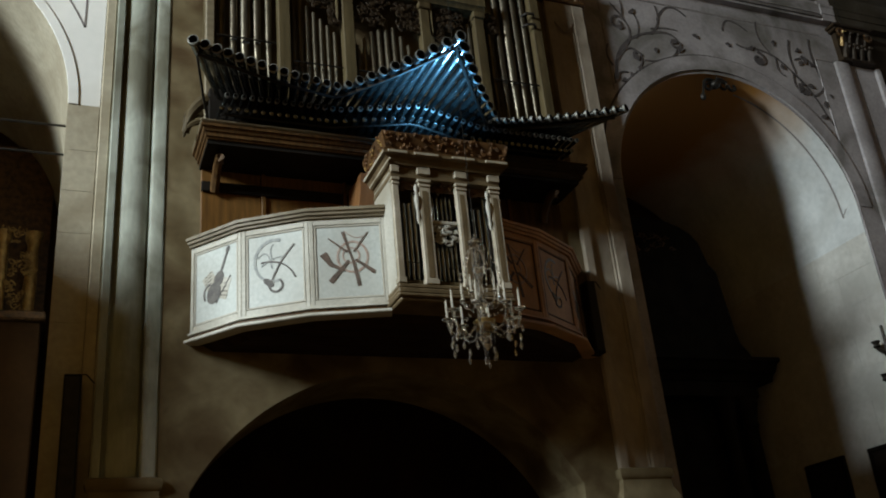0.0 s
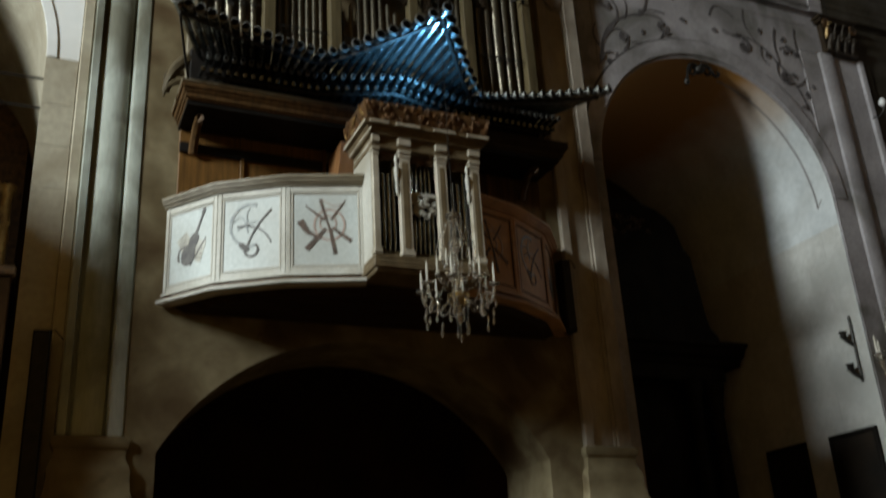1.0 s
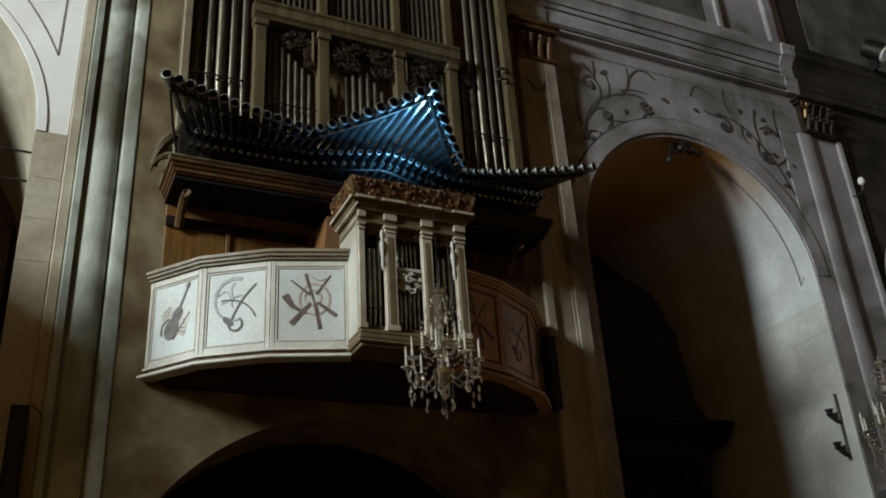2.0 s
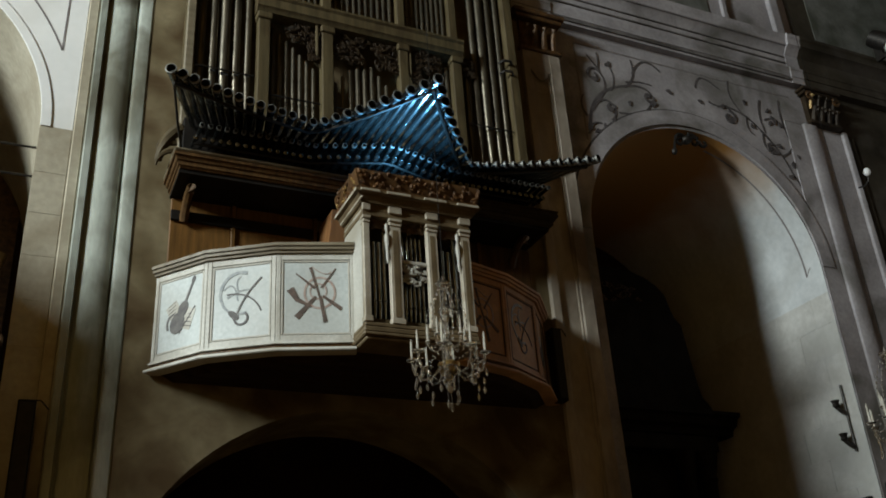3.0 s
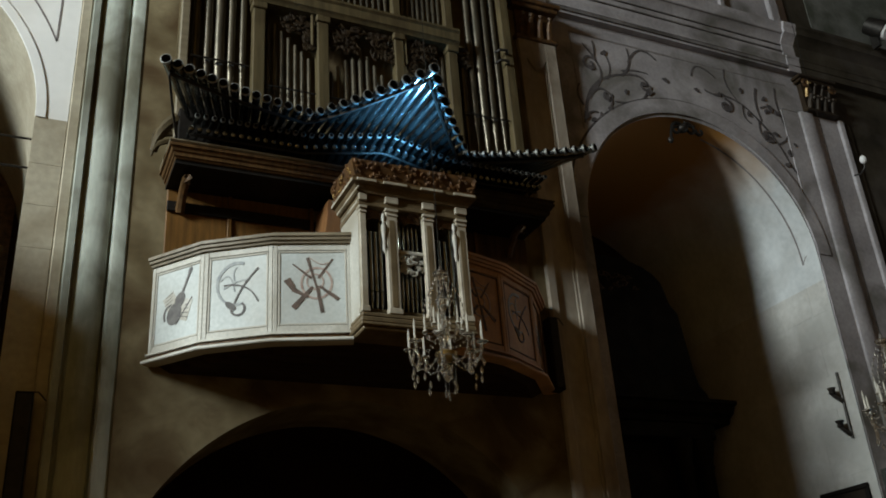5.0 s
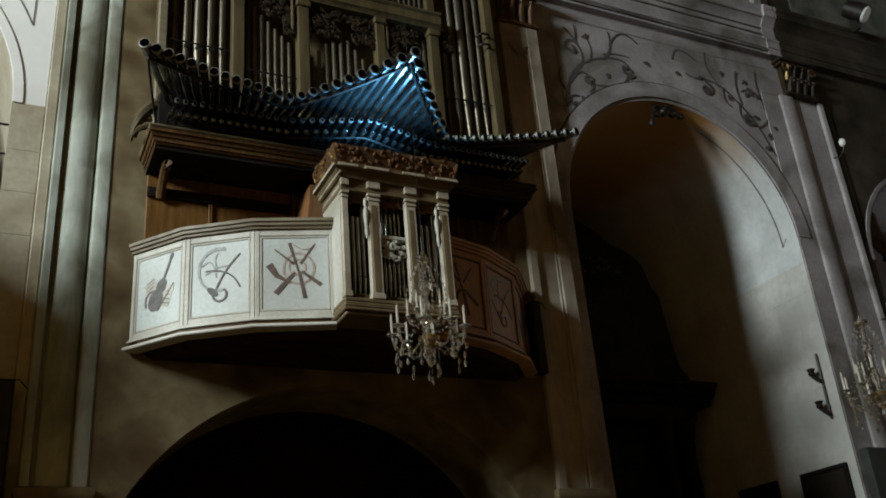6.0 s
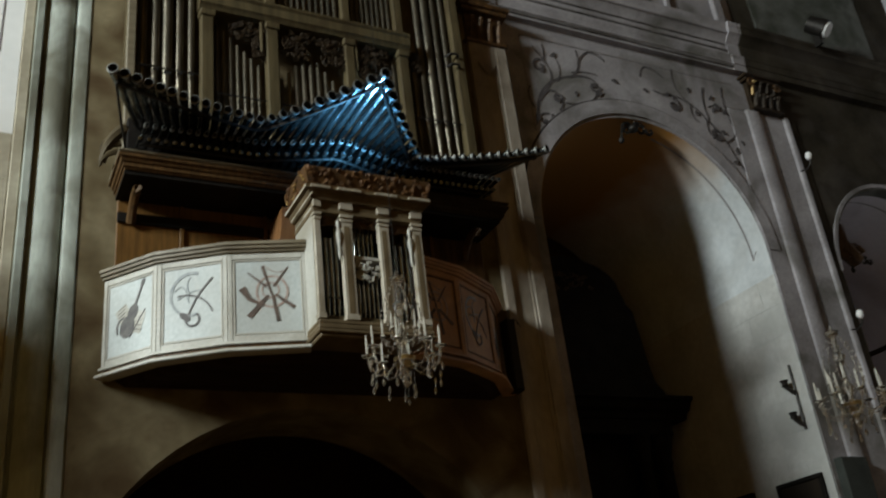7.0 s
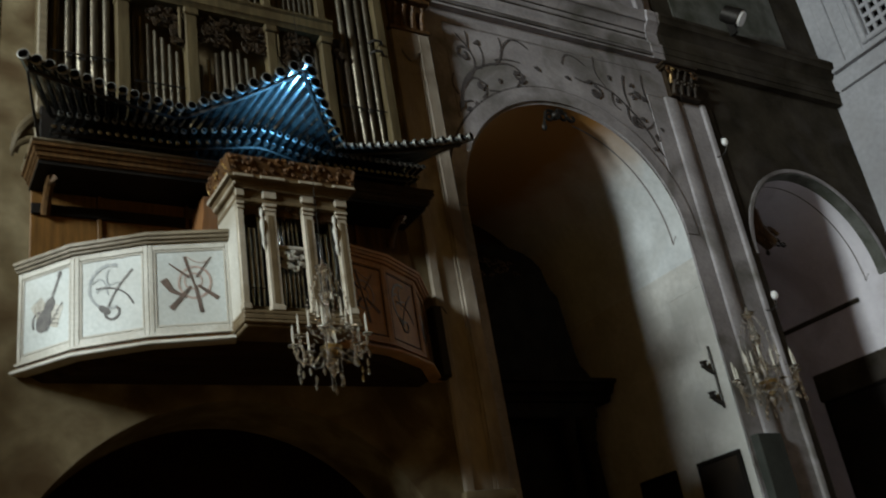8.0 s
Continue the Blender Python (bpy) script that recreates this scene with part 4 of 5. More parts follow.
def carving(parent, name, x, y, z, w, h, material, seed, k=14):
    """A thicket of carved scrolls and small leaves."""
    random.seed(seed)
    bm = bmesh.new()
    for i in range(k):
        u, v = x + random.uniform(-0.5, 0.5) * w, z + random.uniform(-0.5, 0.5) * h
        r = random.uniform(0.1, 0.2) * min(w, h)
        yy = y + random.uniform(-0.03, 0.02)
        tube(bm, [(u + p, yy, v + q) for p, q in curl(0, 0, r, random.uniform(0, 6), random.choice((-1, 1)) * random.uniform(0.7, 1.2), 9)], 0.012, 5, 0.5)
        g = bmesh.ops.create_uvsphere(bm, u_segments=6, v_segments=4, radius=1)
        bmesh.ops.transform(bm, matrix=Matrix.Translation((u + r, yy, v)) @ Euler((0, random.uniform(0, 6), 0)).to_matrix().to_4x4() @ Matrix.Diagonal((0.035, 0.012, 0.014, 1)), verts=g["verts"])
    ob = part(name, bm, material, parent)
    ob["kind"] = "stuff"
    return ob


carving(positive, "carved_cartouche", 3.71, PY + 0.05, 5.78, 0.24, 0.22, M_PAINT, 3, 24)
for x in (3.4, 4.24):
    lathe_bm = lathe(bmesh.new(), (x, PY + 0.01, 5.86), [(0.006, 0), (0.02, 0.08), (0.014, 0.14), (0.026, 0.24), (0.03, 0.31), (0.011, 0.37), (0.022, 0.41), (0.02, 0.45), (0.005, 0.48)], 10)
    part("carved_term", lathe_bm, M_PAINT, positive)
for x, s in ((3.315, 1), (3.715, 2), (4.13, 3)):
    carving(positive, "carved_foliage", x, PY + 0.07, 6.33, 0.2, 0.12, M_GILT_DARK, s, 10)

# ================= main organ =================
OX0, OX1, OY = 1.3, 5.9, 9.32
organ = thing("pipe_organ", ((OX0 + OX1) / 2, 9.6, 5.03), "tall carved organ case with tin pipes and horizontal trumpets", "organ")
for x0, x1, z0, z1, m in ((OX0 + 0.05, 2.05, 5.05, 7.12, M_WOOD_GOLD), (2.1, 3.05, 5.05, 7.12, M_WOOD_GOLD), (4.4, 5.3, 5.05, 7.12, M_WOOD), (5.35, 6.1, 5.05, 7.12, M_WOOD)):
    part("back_panel", B(x0, x1, 9.84, 9.88, z0, z1, 0.01), m, organ)
for x in (2.05, 3.05, 5.3):
    part("stile", B(x, x + 0.05, 9.81, 9.88, 5.05, 7.12, 0.008), M_WOOD_GOLD, organ)
# recess board and rail coloured black for the shade under the jetty
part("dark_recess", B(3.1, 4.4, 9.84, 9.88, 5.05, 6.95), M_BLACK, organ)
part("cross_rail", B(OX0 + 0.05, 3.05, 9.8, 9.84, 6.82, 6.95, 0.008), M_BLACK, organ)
bm = bmesh.new()
prof = [(3.02, 5.05), (3.3, 5.05), (3.3, 6.98), (3.12, 6.98), (3.1, 6.7), (3.02, 6.2), (2.94, 5.7)]
a = [bm.verts.new((x, 9.3, z)) for x, z in prof]
b = [bm.verts.new((x, 9.78, z)) for x, z in prof]
for i in range(len(prof)):
    j = (i + 1) % len(prof)
    bm.faces.new((a[i], a[j], b[j], b[i]))
bm.faces.new(a)
bm.faces.new(b[::-1])
part("console_cheek", bm, M_ORANGE, organ, "curved orange-brown console cheek")
part("console_back", B(3.32, 4.5, 9.4, 9.78, 5.05, 7.0, 0.01), M_WOOD, organ)

JET = [(-0.3, 7.17), (0.0, 7.17), (0.01, 7.19), (0.025, 7.195), (0.025, 7.24), (0.045, 7.25), (0.06, 7.29), (0.08, 7.295), (0.08, 7.33), (-0.3, 7.34)]
FILLET = [(0.0, 7.345), (0.07, 7.345), (0.085, 7.36), (0.085, 7.375), (0.0, 7.38)]
OUT_NEAR = [(OX0 + 0.03, 9.98), (OX0 + 0.03, OY - 0.1), (4.3, OY - 0.1)]
OUT_SHADED = [(4.305, OY - 0.1), (OX1 + 0.2, OY - 0.1), (OX1 + 0.2, 9.98)]
# the far stretch is coloured darker, for the shade it lies in
for line, m1, m2 in ((OUT_NEAR, M_WOOD, M_CAP), (OUT_SHADED, M_CARVE, M_CARVE)):
    part("jetty_moulding", sweep_plan(bmesh.new(), line, JET), m1, organ, "brown moulded jetty of the case")
    part("jetty_fillet", sweep_plan(bmesh.new(), line, FILLET), m2, organ)
# underside coloured black, its shade included
part("jetty_floor", B(OX0 + 0.03, OX1 + 0.17, OY - 0.08, 9.98, 7.12, 7.19), M_BLACK, organ)
for x in (1.5, 5.8):
    bm = bmesh.new()
    tube(bm, [(x, 9.82, 6.82), (x, 9.74, 6.94), (x, 9.6, 7.05), (x, 9.46, 7.08), (x, 9.38, 7.04), (x, 9.4, 6.97)], 0.055, 8, 0.8)
    part("corbel", bm, M_WOOD, organ)
# case back and chests in black, standing for unlit depth behind the pipes
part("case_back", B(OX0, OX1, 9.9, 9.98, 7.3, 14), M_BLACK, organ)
part("case_side", B(OX0, OX0 + 0.05, OY + 0.05, 9.52, 7.34, 14), M_PALEWOOD, organ)
part("case_side", B(OX1 - 0.05, OX1, OY + 0.05, 9.52, 7.34, 14), M_WOOD, organ)
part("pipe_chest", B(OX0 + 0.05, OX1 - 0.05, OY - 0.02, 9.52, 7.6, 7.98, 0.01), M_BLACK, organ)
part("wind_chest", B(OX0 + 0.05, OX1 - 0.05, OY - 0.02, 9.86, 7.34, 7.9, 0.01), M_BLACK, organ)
for x0, x1, m in ((OX0, 1.4, M_CAP), (2.17, 2.32, M_PALEWOOD), (3.0, 3.15, M_PALEWOOD), (4.07, 4.2, M_PALEWOOD), (4.86, 5.0, M_PALEWOOD), (5.76, 5.9, M_PALEWOOD)):
    top = 9.66 if 2 < x0 < 5 else 14
    ps = part("post", B(x0, x1, OY - 0.06, OY + 0.08, 7.34, top, 0.01), m, organ)
    if 2 < x0 < 5:
        part("post_cap", B(x0 - 0.02, x1 + 0.02, OY - 0.09, OY + 0.08, 9.56, 9.66, 0.012), m, ps)
        part("upper_post", B(x0 + 0.01, x1 - 0.01, OY - 0.03, OY + 0.08, 9.9, 14, 0.01), m, ps)
part("beam", sweep_x(bmesh.new(), [(OY + 0.1, 9.66), (OY - 0.08, 9.66), (OY - 0.1, 9.7), (OY - 0.13, 9.72), (OY - 0.13, 9.84), (OY - 0.16, 9.87), (OY - 0.16, 9.9), (OY + 0.1, 9.92)], 2.14, 5.02), M_PALEWOOD, organ)
for i, r in enumerate((0.045, 0.05, 0.066, 0.05, 0.042)):
    flue(organ, 1.5 + 0.142 * i, OY + 0.06, 7.98, 4.5, r, 0.62 - 0.03 * abs(i - 2) * -1)
    flue(organ, 5.12 + 0.14 * i, OY + 0.06, 7.98, 4.2 - 2.6 * (i == 0), r * 0.92, 0.62)
for i in range(7):
    flue(organ, 2.385 + 0.088 * i, OY + 0.06, 7.98, 1.55 - 0.085 * i, 0.03 - 0.001 * i, 0.42, n=10)
    flue(organ, 4.28 + 0.088 * i, OY + 0.06, 7.98, 1.02 + 0.085 * i, 0.025 + 0.001 * i, 0.42, n=10)
for i in range(9):
    flue(organ, 3.21 + 0.1 * i, OY + 0.06, 7.98, 1.38 - 0.16 * abs(i - 4) * 0.75, 0.033 - 0.002 * abs(i - 4), 0.42, n=10)
for x0, x1, k in ((2.36, 2.98, 8), (3.18, 4.05, 10), (4.22, 4.85, 8)):
    for i in range(k):
        flue(organ, x0 + (x1 - x0) * (i + 0.5) / k, OY + 0.06, 9.92, 1.5, 0.026, 0.3, n=8)
for x, z, w, h, s in ((2.75, 9.5, 0.42, 0.28, 11), (2.9, 9.25, 0.14, 0.3, 12), (3.35, 9.42, 0.34, 0.4, 13), (3.62, 9.56, 0.5, 0.16, 14), (3.9, 9.42, 0.34, 0.4, 15), (4.45, 9.5, 0.42, 0.28, 16), (4.32, 9.25, 0.14, 0.3, 17), (5.12, 9.55, 0.16, 0.3, 18)):
    carving(organ, "carved_foliage", x, OY, z, w, h, M_CARVE, s, 60)
for x in (2.94, 4.24):
    part("pendant", lathe(bmesh.new(), (x, OY - 0.03, 9.18), [(0.005, 0), (0.022, 0.03), (0.026, 0.2), (0.022, 0.44), (0.03, 0.48)], 8), M_PALEWOOD, organ)

for x0, x1, z in ((1.42, 2.14, 8.66), (2.34, 2.98, 8.44), (3.17, 4.05, 8.44), (4.22, 4.84, 8.44)):
    part("pipe_rack", tube(bmesh.new(), [(x0, OY - 0.03, z), (x1, OY - 0.03, z)], 0.011, 6), M_IRON, organ)
part("pipe_rack", tube(bmesh.new(), [(5.04, OY - 0.03, 8.62), (5.74, OY - 0.03, 8.62)], 0.011, 6), M_IRON, organ)
for z in (9.76, 9.58):
    hk = tube(bmesh.new(), [(5.62, OY - 0.02, z), (5.66, OY - 0.1, z), (5.76, OY - 0.12, z), (5.8, OY - 0.07, z - 0.02)], 0.02, 6)
    part("pipe_hook", hk, M_IRON, organ)
# the upper case stands back from the jetty and is built a little larger
BACK = Matrix.Translation((0, 0, EYE)) @ Matrix.Scale(1.033, 4) @ Matrix.Translation((0, 0, -EYE))
UPPER = ("case_side", "pipe_chest", "post", "post_cap", "upper_post", "beam", "pipe", "mouth", "carved_foliage", "pendant", "pipe_rack", "pipe_hook")
for ob in bpy.data.objects:
    if ob.type == "MESH" and ob.name.split(".")[0] in UPPER and organ in (ob.parent, ob.parent and ob.parent.parent):
        ob.data.transform(BACK)
# horizontal trumpets: (base x, tip x, tip y) along zigzag runs
ZT = 7.78


def trumpet(parent, b, t, r0, r1, n=12, bore=True):
    """A lying, flaring reed pipe with an open bell."""
    b, t = Vector(b), Vector(t)
    d = (t - b).normalized()
    q = d.to_track_quat("Z", "Y")
    L = (t - b).length
    bm = bmesh.new()
    prof = [(r0, 0), (r0 + (r1 - r0) * 0.55, L * 0.6), (r1 * 0.86, L - 0.1), (r1, L - 0.03), (r1 * 1.06, L), (r1 * 0.88, L + 0.002)]
    prof2 = [(r1 * 0.88, L + 0.002), (r1 * 0.74, L - 0.09)] if bore else [(0, 0), (r1 * 0.4, L + 0.006)]
    rings = []
    for r, h in prof + prof2[1:]:
        rings.append([bm.verts.new(b + q @ Vector((r * math.cos(2 * math.pi * i / n), r * math.sin(2 * math.pi * i / n), h))) for i in range(n)])
    for k, (a, c) in enumerate(zip(rings, rings[1:])):
        for i in range(n):
            f = bm.faces.new((a[i], a[(i + 1) % n], c[(i + 1) % n], c[i]))
            f.material_index = 1 if bore and k >= len(prof) - 1 else 2 if bore and k >= 3 else 0
    bm.faces.new(rings[0][::-1])
    f = bm.faces.new(rings[-1])
    f.material_index = 1 if bore else 0
    return part("trumpet_pipe", bm, [M_TRUMPET, M_BORE, M_RIM], parent)


RUNS = [((1.45, 1.03, 8.28), (2.66, 2.72, 8.74), 14), ((2.76, 2.84, 8.68), (3.72, 3.76, 7.5), 10), ((3.82, 3.88, 7.68), (4.72, 4.9, 9.0), 9), ((4.8, 5.0, 8.98), (5.9, 6.38, 8.36), 14)]
tips, lows = [], []
for a, b, k in RUNS:
    for i in range(k):
        s = i / (k - 1)
        bx, tx, ty = (a[j] + (b[j] - a[j]) * s for j in range(3))
        ty += 0.05 * math.sin(math.pi * s)
        Ln = 9.3 - ty
        trumpet(organ, (bx, 9.28, ZT), (tx, ty, ZT), 0.028, 0.036 + 0.027 * min(Ln / 1.2, 1))
        tips.append((bx + (tx - bx) * (1 - 0.16 / Ln), ty + 0.16, ZT - 0.06))
        trumpet(organ, (bx + 0.045, 9.28, ZT + 0.1), (bx + 0.045 + (tx - bx) * 0.45, 9.28 - Ln * 0.45, ZT + 0.1), 0.02, 0.03, 8)
        yl = 9.02 - 0.3 * max(0, 1 - abs(bx - 3.65) / 0.9)
        trumpet(organ, (bx, 9.28, 7.5), (bx, yl, 7.47), 0.02, 0.027, 8, False)
        trumpet(organ, (bx + 0.045, 9.28, 7.6), (bx + 0.045, yl - 0.1, 7.58), 0.022, 0.028, 8)
        lows.append((bx, yl + 0.09, 7.435))
part("support_rail", tube(bmesh.new(), tips, 0.018, 6), M_IRON, organ)
part("support_rail", tube(bmesh.new(), lows, 0.012, 6), M_IRON, organ)
for x, y, bx in ((1.1, 8.46, 1.34),):
    part("iron_stay", tube(bmesh.new(), [(x, y, ZT - 0.07), ((x + bx) / 2, (y + 9.25) / 2, 7.5), (bx, 9.25, 7.38)], 0.014, 6), M_IRON, organ)
bm = bmesh.new()
tube(bm, bez((1.34, 9.36, 7.78), (1.16, 9.38, 7.66), (1.12, 9.5, 7.38), 8), 0.075, 8, 0.6)
for k in range(3):
    tube(bm, bez((1.3, 9.4, 7.7 - 0.1 * k), (1.1, 9.42, 7.66 - 0.1 * k), (1.1, 9.5, 7.52 - 0.1 * k), 6), 0.04, 6, 0.4)
part("side_scroll", bm, M_PALEWOOD, organ)

stage = thing("stage_lamp", (3.72, 8.64, 6.77), "small black stage lamp with cool blue light", "lamp")
part("housing", box(bmesh.new(), 3.44, 4.0, 8.57, 8.7, 6.95, 7.06, 0.012), M_BLACK, stage)
part("bracket", B(3.68, 3.76, 8.61, 8.66, 6.69, 6.95), M_BLACK, stage)

# loudspeakers
for x0, x1, y0, z0, z1, yb in ((0.03, 0.2, 9.74, 2.9, 4.58, WALL_Y), (6.16, 6.3, 9.6, 4.95, 5.92, WALL_Y)):
    sp = thing("column_loudspeaker", ((x0 + x1) / 2, 9.8, z0), "slim black column loudspeaker fixed to the wall", "loudspeaker", "column loudspeakers")
    part("cabinet", B(x0, x1, y0, y0 + 0.17, z0, z1, 0.012), M_BLACK, sp)
    part("grille", B(x0 + 0.015, x1 - 0.015, y0 - 0.012, y0, z0 + 0.03, z1 - 0.03, 0.004), M_IRON, sp)
    part("wall_bracket", B((x0 + x1) / 2 - 0.02, (x0 + x1) / 2 + 0.02, y0 + 0.17, yb, z1 - 0.3, z1 - 0.24), M_IRON, sp)
    part("cable_arm", tube(bmesh.new(), [((x0 + x1) / 2, y0 + 0.05, z1), (x1 + 0.04, y0 + 0.05, z1 + 0.01), (x1 + 0.12, y0 + 0.08, z1 - 0.07)], 0.008, 5), M_IRON, sp)

# ================= chandeliers =================


def chandelier(cx, cy, z, s, seed):
    """Two tiers of curved glass arms with candles, crystal chains and drops on a brass stem."""
    random.seed(seed)
    c = thing("crystal_chandelier", (cx, cy, z), "crystal chandelier with candle sleeves and hanging drops", "chandelier", "crystal chandeliers")

    def W(r, a, h):
        return (cx + 0.88 * s * r * math.cos(a), cy + 0.88 * s * r * math.sin(a), z + s * h)
    part("stem", lathe(bmesh.new(), (cx, cy, z), [(r * s, h * s) for r, h in ((0.005, -0.33), (0.03, -0.3), (0.05, -0.24), (0.02, -0.2), (0.09, -0.12), (0.12, -0.08), (0.05, -0.02), (0.03, 0.06), (0.055, 0.14), (0.03, 0.22), (0.02, 0.4), (0.05, 0.46), (0.075, 0.52), (0.03, 0.58), (0.02, 0.7), (0.03, 0.76), (0.05, 0.8), (0.02, 0.86), (0.01, 0.9))], 10), M_CRYSTAL, c, "faceted crystal stem")
    part("brass_hub", lathe(bmesh.new(), (cx, cy, z), [(r * s, h * s) for r, h in ((0.03, -0.1), (0.1, -0.07), (0.11, -0.03), (0.04, 0.0))], 12), M_BRASS, c, "brass hub")
    part("chain", tube(bmesh.new(), [(cx, cy, z + 0.9 * s), (cx, cy, TOP)], 0.0035, 5), M_BLACK, c)
    crown = part("crown", lathe(bmesh.new(), (cx, cy, z), [(r * s, h * s) for r, h in ((0.02, 0.76), (0.07, 0.79), (0.085, 0.82), (0.02, 0.84))], 12), M_CRYSTAL, c)
    drop = [(0.002, 0), (0.014, 0.02), (0.018, 0.045), (0.006, 0.075), (0.002, 0.085)]
    for k in range(8):
        a = 2 * math.pi * k / 8 + 0.2
        arm = part("arm", tube(bmesh.new(), [W(0.09, a, -0.06), W(0.2, a, -0.17), W(0.32, a, -0.16), W(0.4, a, -0.06), W(0.41, a, 0.02)], 0.011 * s, 6), M_CRYSTAL, c)
        part("drip_pan", lathe(bmesh.new(), W(0.41, a, 0.02), [(0.01, 0), (0.055 * s, 0.015), (0.06 * s, 0.025), (0.015, 0.02)], 10), M_CRYSTAL, arm)
        part("candle", lathe(bmesh.new(), W(0.41, a, 0.03), [(0.013 * s, 0), (0.013 * s, 0.16 * s), (0.01, 0.165 * s), (0.013 * s, 0.19 * s), (0.002, 0.24 * s)], 8), M_CANDLE, arm)
        bm = bmesh.new()
        for j in range(5):
            aa = a + random.uniform(-0.12, 0.12)
            p = W(0.41 - 0.05 * random.random(), aa, -0.05 - 0.12 * j * 0.6 - 0.03 * random.random())
            lathe(bm, p, [(r * s, h * s) for r, h in drop], 6)
        part("crystal_fringe", bm, M_CRYSTAL, arm)["kind"] = "stuff"
        bm = bmesh.new()
        for j in range(9):
            u = j / 8
            ball(bm, W(0.08 + 0.32 * u, a, 0.8 - 0.78 * u - 0.2 * math.sin(math.pi * u)), 0.009 * s, 1.3, 5)
        part("bead_chain", bm, M_CRYSTAL, c)["kind"] = "stuff"
        bm = bmesh.new()
        a2 = a + 2 * math.pi / 8
        for j in range(8):
            u = (j + 0.5) / 8
            p0, p1 = Vector(W(0.41, a, 0.02)), Vector(W(0.41, a2, 0.02))
            pp = p0.lerp(p1, u)
            pp.z -= 0.11 * s * math.sin(math.pi * u)
            ball(bm, pp, 0.009 * s, 1.3, 5)
        part("bead_chain", bm, M_CRYSTAL, c)["kind"] = "stuff"
    for k in range(6):
        a = 2 * math.pi * k / 6 + 0.4
        bm = bmesh.new()
        for j in range(12):
            u = j / 11
            lathe(bm, W(0.06 + 0.17 * math.sin(math.pi * u * 0.75), a, 0.76 - 0.62 * u), [(r * 0.55 * s, h * 0.6 * s) for r, h in drop], 5)
        part("crystal_strand", bm, M_CRYSTAL, c)["kind"] = "stuff"
    for k in range(5):
        a = 2 * math.pi * k / 5
        arm = part("upper_arm", tube(bmesh.new(), [W(0.04, a, 0.18), W(0.12, a, 0.1), W(0.2, a, 0.14), W(0.22, a, 0.22)], 0.011 * s, 6), M_CRYSTAL, c)
        part("candle", lathe(bmesh.new(), W(0.22, a, 0.22), [(0.03 * s, 0), (0.012 * s, 0.02), (0.012 * s, 0.13 * s), (0.01, 0.135 * s), (0.002, 0.19 * s)], 8), M_CANDLE, arm)
    for k, (r, h) in enumerate(((0.36, -0.42), (0.03, -0.47), (0.22, -0.36), (0.3, -0.3), (0.12, -0.4))):
        a = 1.1 + k * 1.35
        bm = tube(bmesh.new(), [W(r, a, h + 0.08), W(r, a, h + 0.3)], 0.003, 4)
        lathe(bm, W(r, a, h), [(q * s, hh * s) for q, hh in drop], 6)
        part("long_drop", bm, M_CRYSTAL, c)
    return c


chandelier(3.4, 7.0, 4.32, 0.9, 1)
chandelier(8.95, 7.05, 4.1, 1.0, 2)

# ================= wall fittings of the right-hand bays =================
for z in (9.5, 6.45):
    sc = thing("wall_sconce", (13.03, 9.86, z), "iron wall sconce with a white opal bulb", "wall lamp", "wall sconces")
    part("arm", tube(bmesh.new(), [(13.03, 9.87, z - 0.12), (13.03, 9.74, z - 0.16), (13.03, 9.64, z - 0.1), (13.03, 9.62, z - 0.03)], 0.015, 6), M_IRON, sc)
    part("bulb", ball(bmesh.new(), (13.03, 9.62, z + 0.06), 0.06, 1.35, 10), M_OPAL, sc)

flood = thing("floodlight", (14.45, 9.55, 12.4), "dark drum floodlight with a white lens on the cornice", "floodlight")
part("drum", cone(bmesh.new(), (14.3, 9.62, 12.85), (14.45, 9.4, 12.58), 0.17, 0.2, 16), M_IRON, flood)
part("lens", cone(bmesh.new(), (14.45, 9.4, 12.58), (14.47, 9.37, 12.545), 0.17, 0.15, 16), M_OPAL, flood, "white floodlight lens")
part("stand", B(14.32, 14.38, 9.5, 9.66, 12.3, 12.75), M_IRON, flood)

br = thing("candle_bracket", (11.73, 10.21, 4.72), "black iron wall bracket with two candle cups", "bracket")
part("rod", tube(bmesh.new(), [(11.72, 10.2, 5.76), (11.72, 10.21, 4.72)], 0.022, 6), M_IRON, br)
for z in (5.4, 4.88):
    part("cup", lathe(bmesh.new(), (11.6, 10.27, z), [(0.02, 0), (0.06, 0.03), (0.045, 0.07), (0.07, 0.12), (0.02, 0.13)], 8), M_IRON, br)
    part("arm", tube(bmesh.new(), [(11.72, 10.2, z - 0.1), (11.66, 10.23, z - 0.06), (11.6, 10.27, z + 0.01)], 0.032, 6), M_IRON, br)
for z in (5.6, 4.9):
    part("wall_fixing", tube(bmesh.new(), [(11.72, 10.2, z), (11.765, 10.2, z)], 0.014, 6), M_IRON, br)


def painting(x, y0, y1, z0, z1, label):
    p = thing("framed_painting", (x, (y0 + y1) / 2, z0), label, "painting", "dark framed paintings")
    part("canvas", B(x - 0.04, x, y0 + 0.06, y1 - 0.06, z0 + 0.06, z1 - 0.06), M_CANVAS, p)
    for a in ((y0, y1, z1 - 0.07, z1), (y0, y1, z0, z0 + 0.07), (y0, y0 + 0.07, z0 + 0.07, z1 - 0.07), (y1 - 0.07, y1, z0 + 0.07, z1 - 0.07)):
        part("frame_bar", B(x - 0.07, x, *a, 0.012), M_BLACK, p)


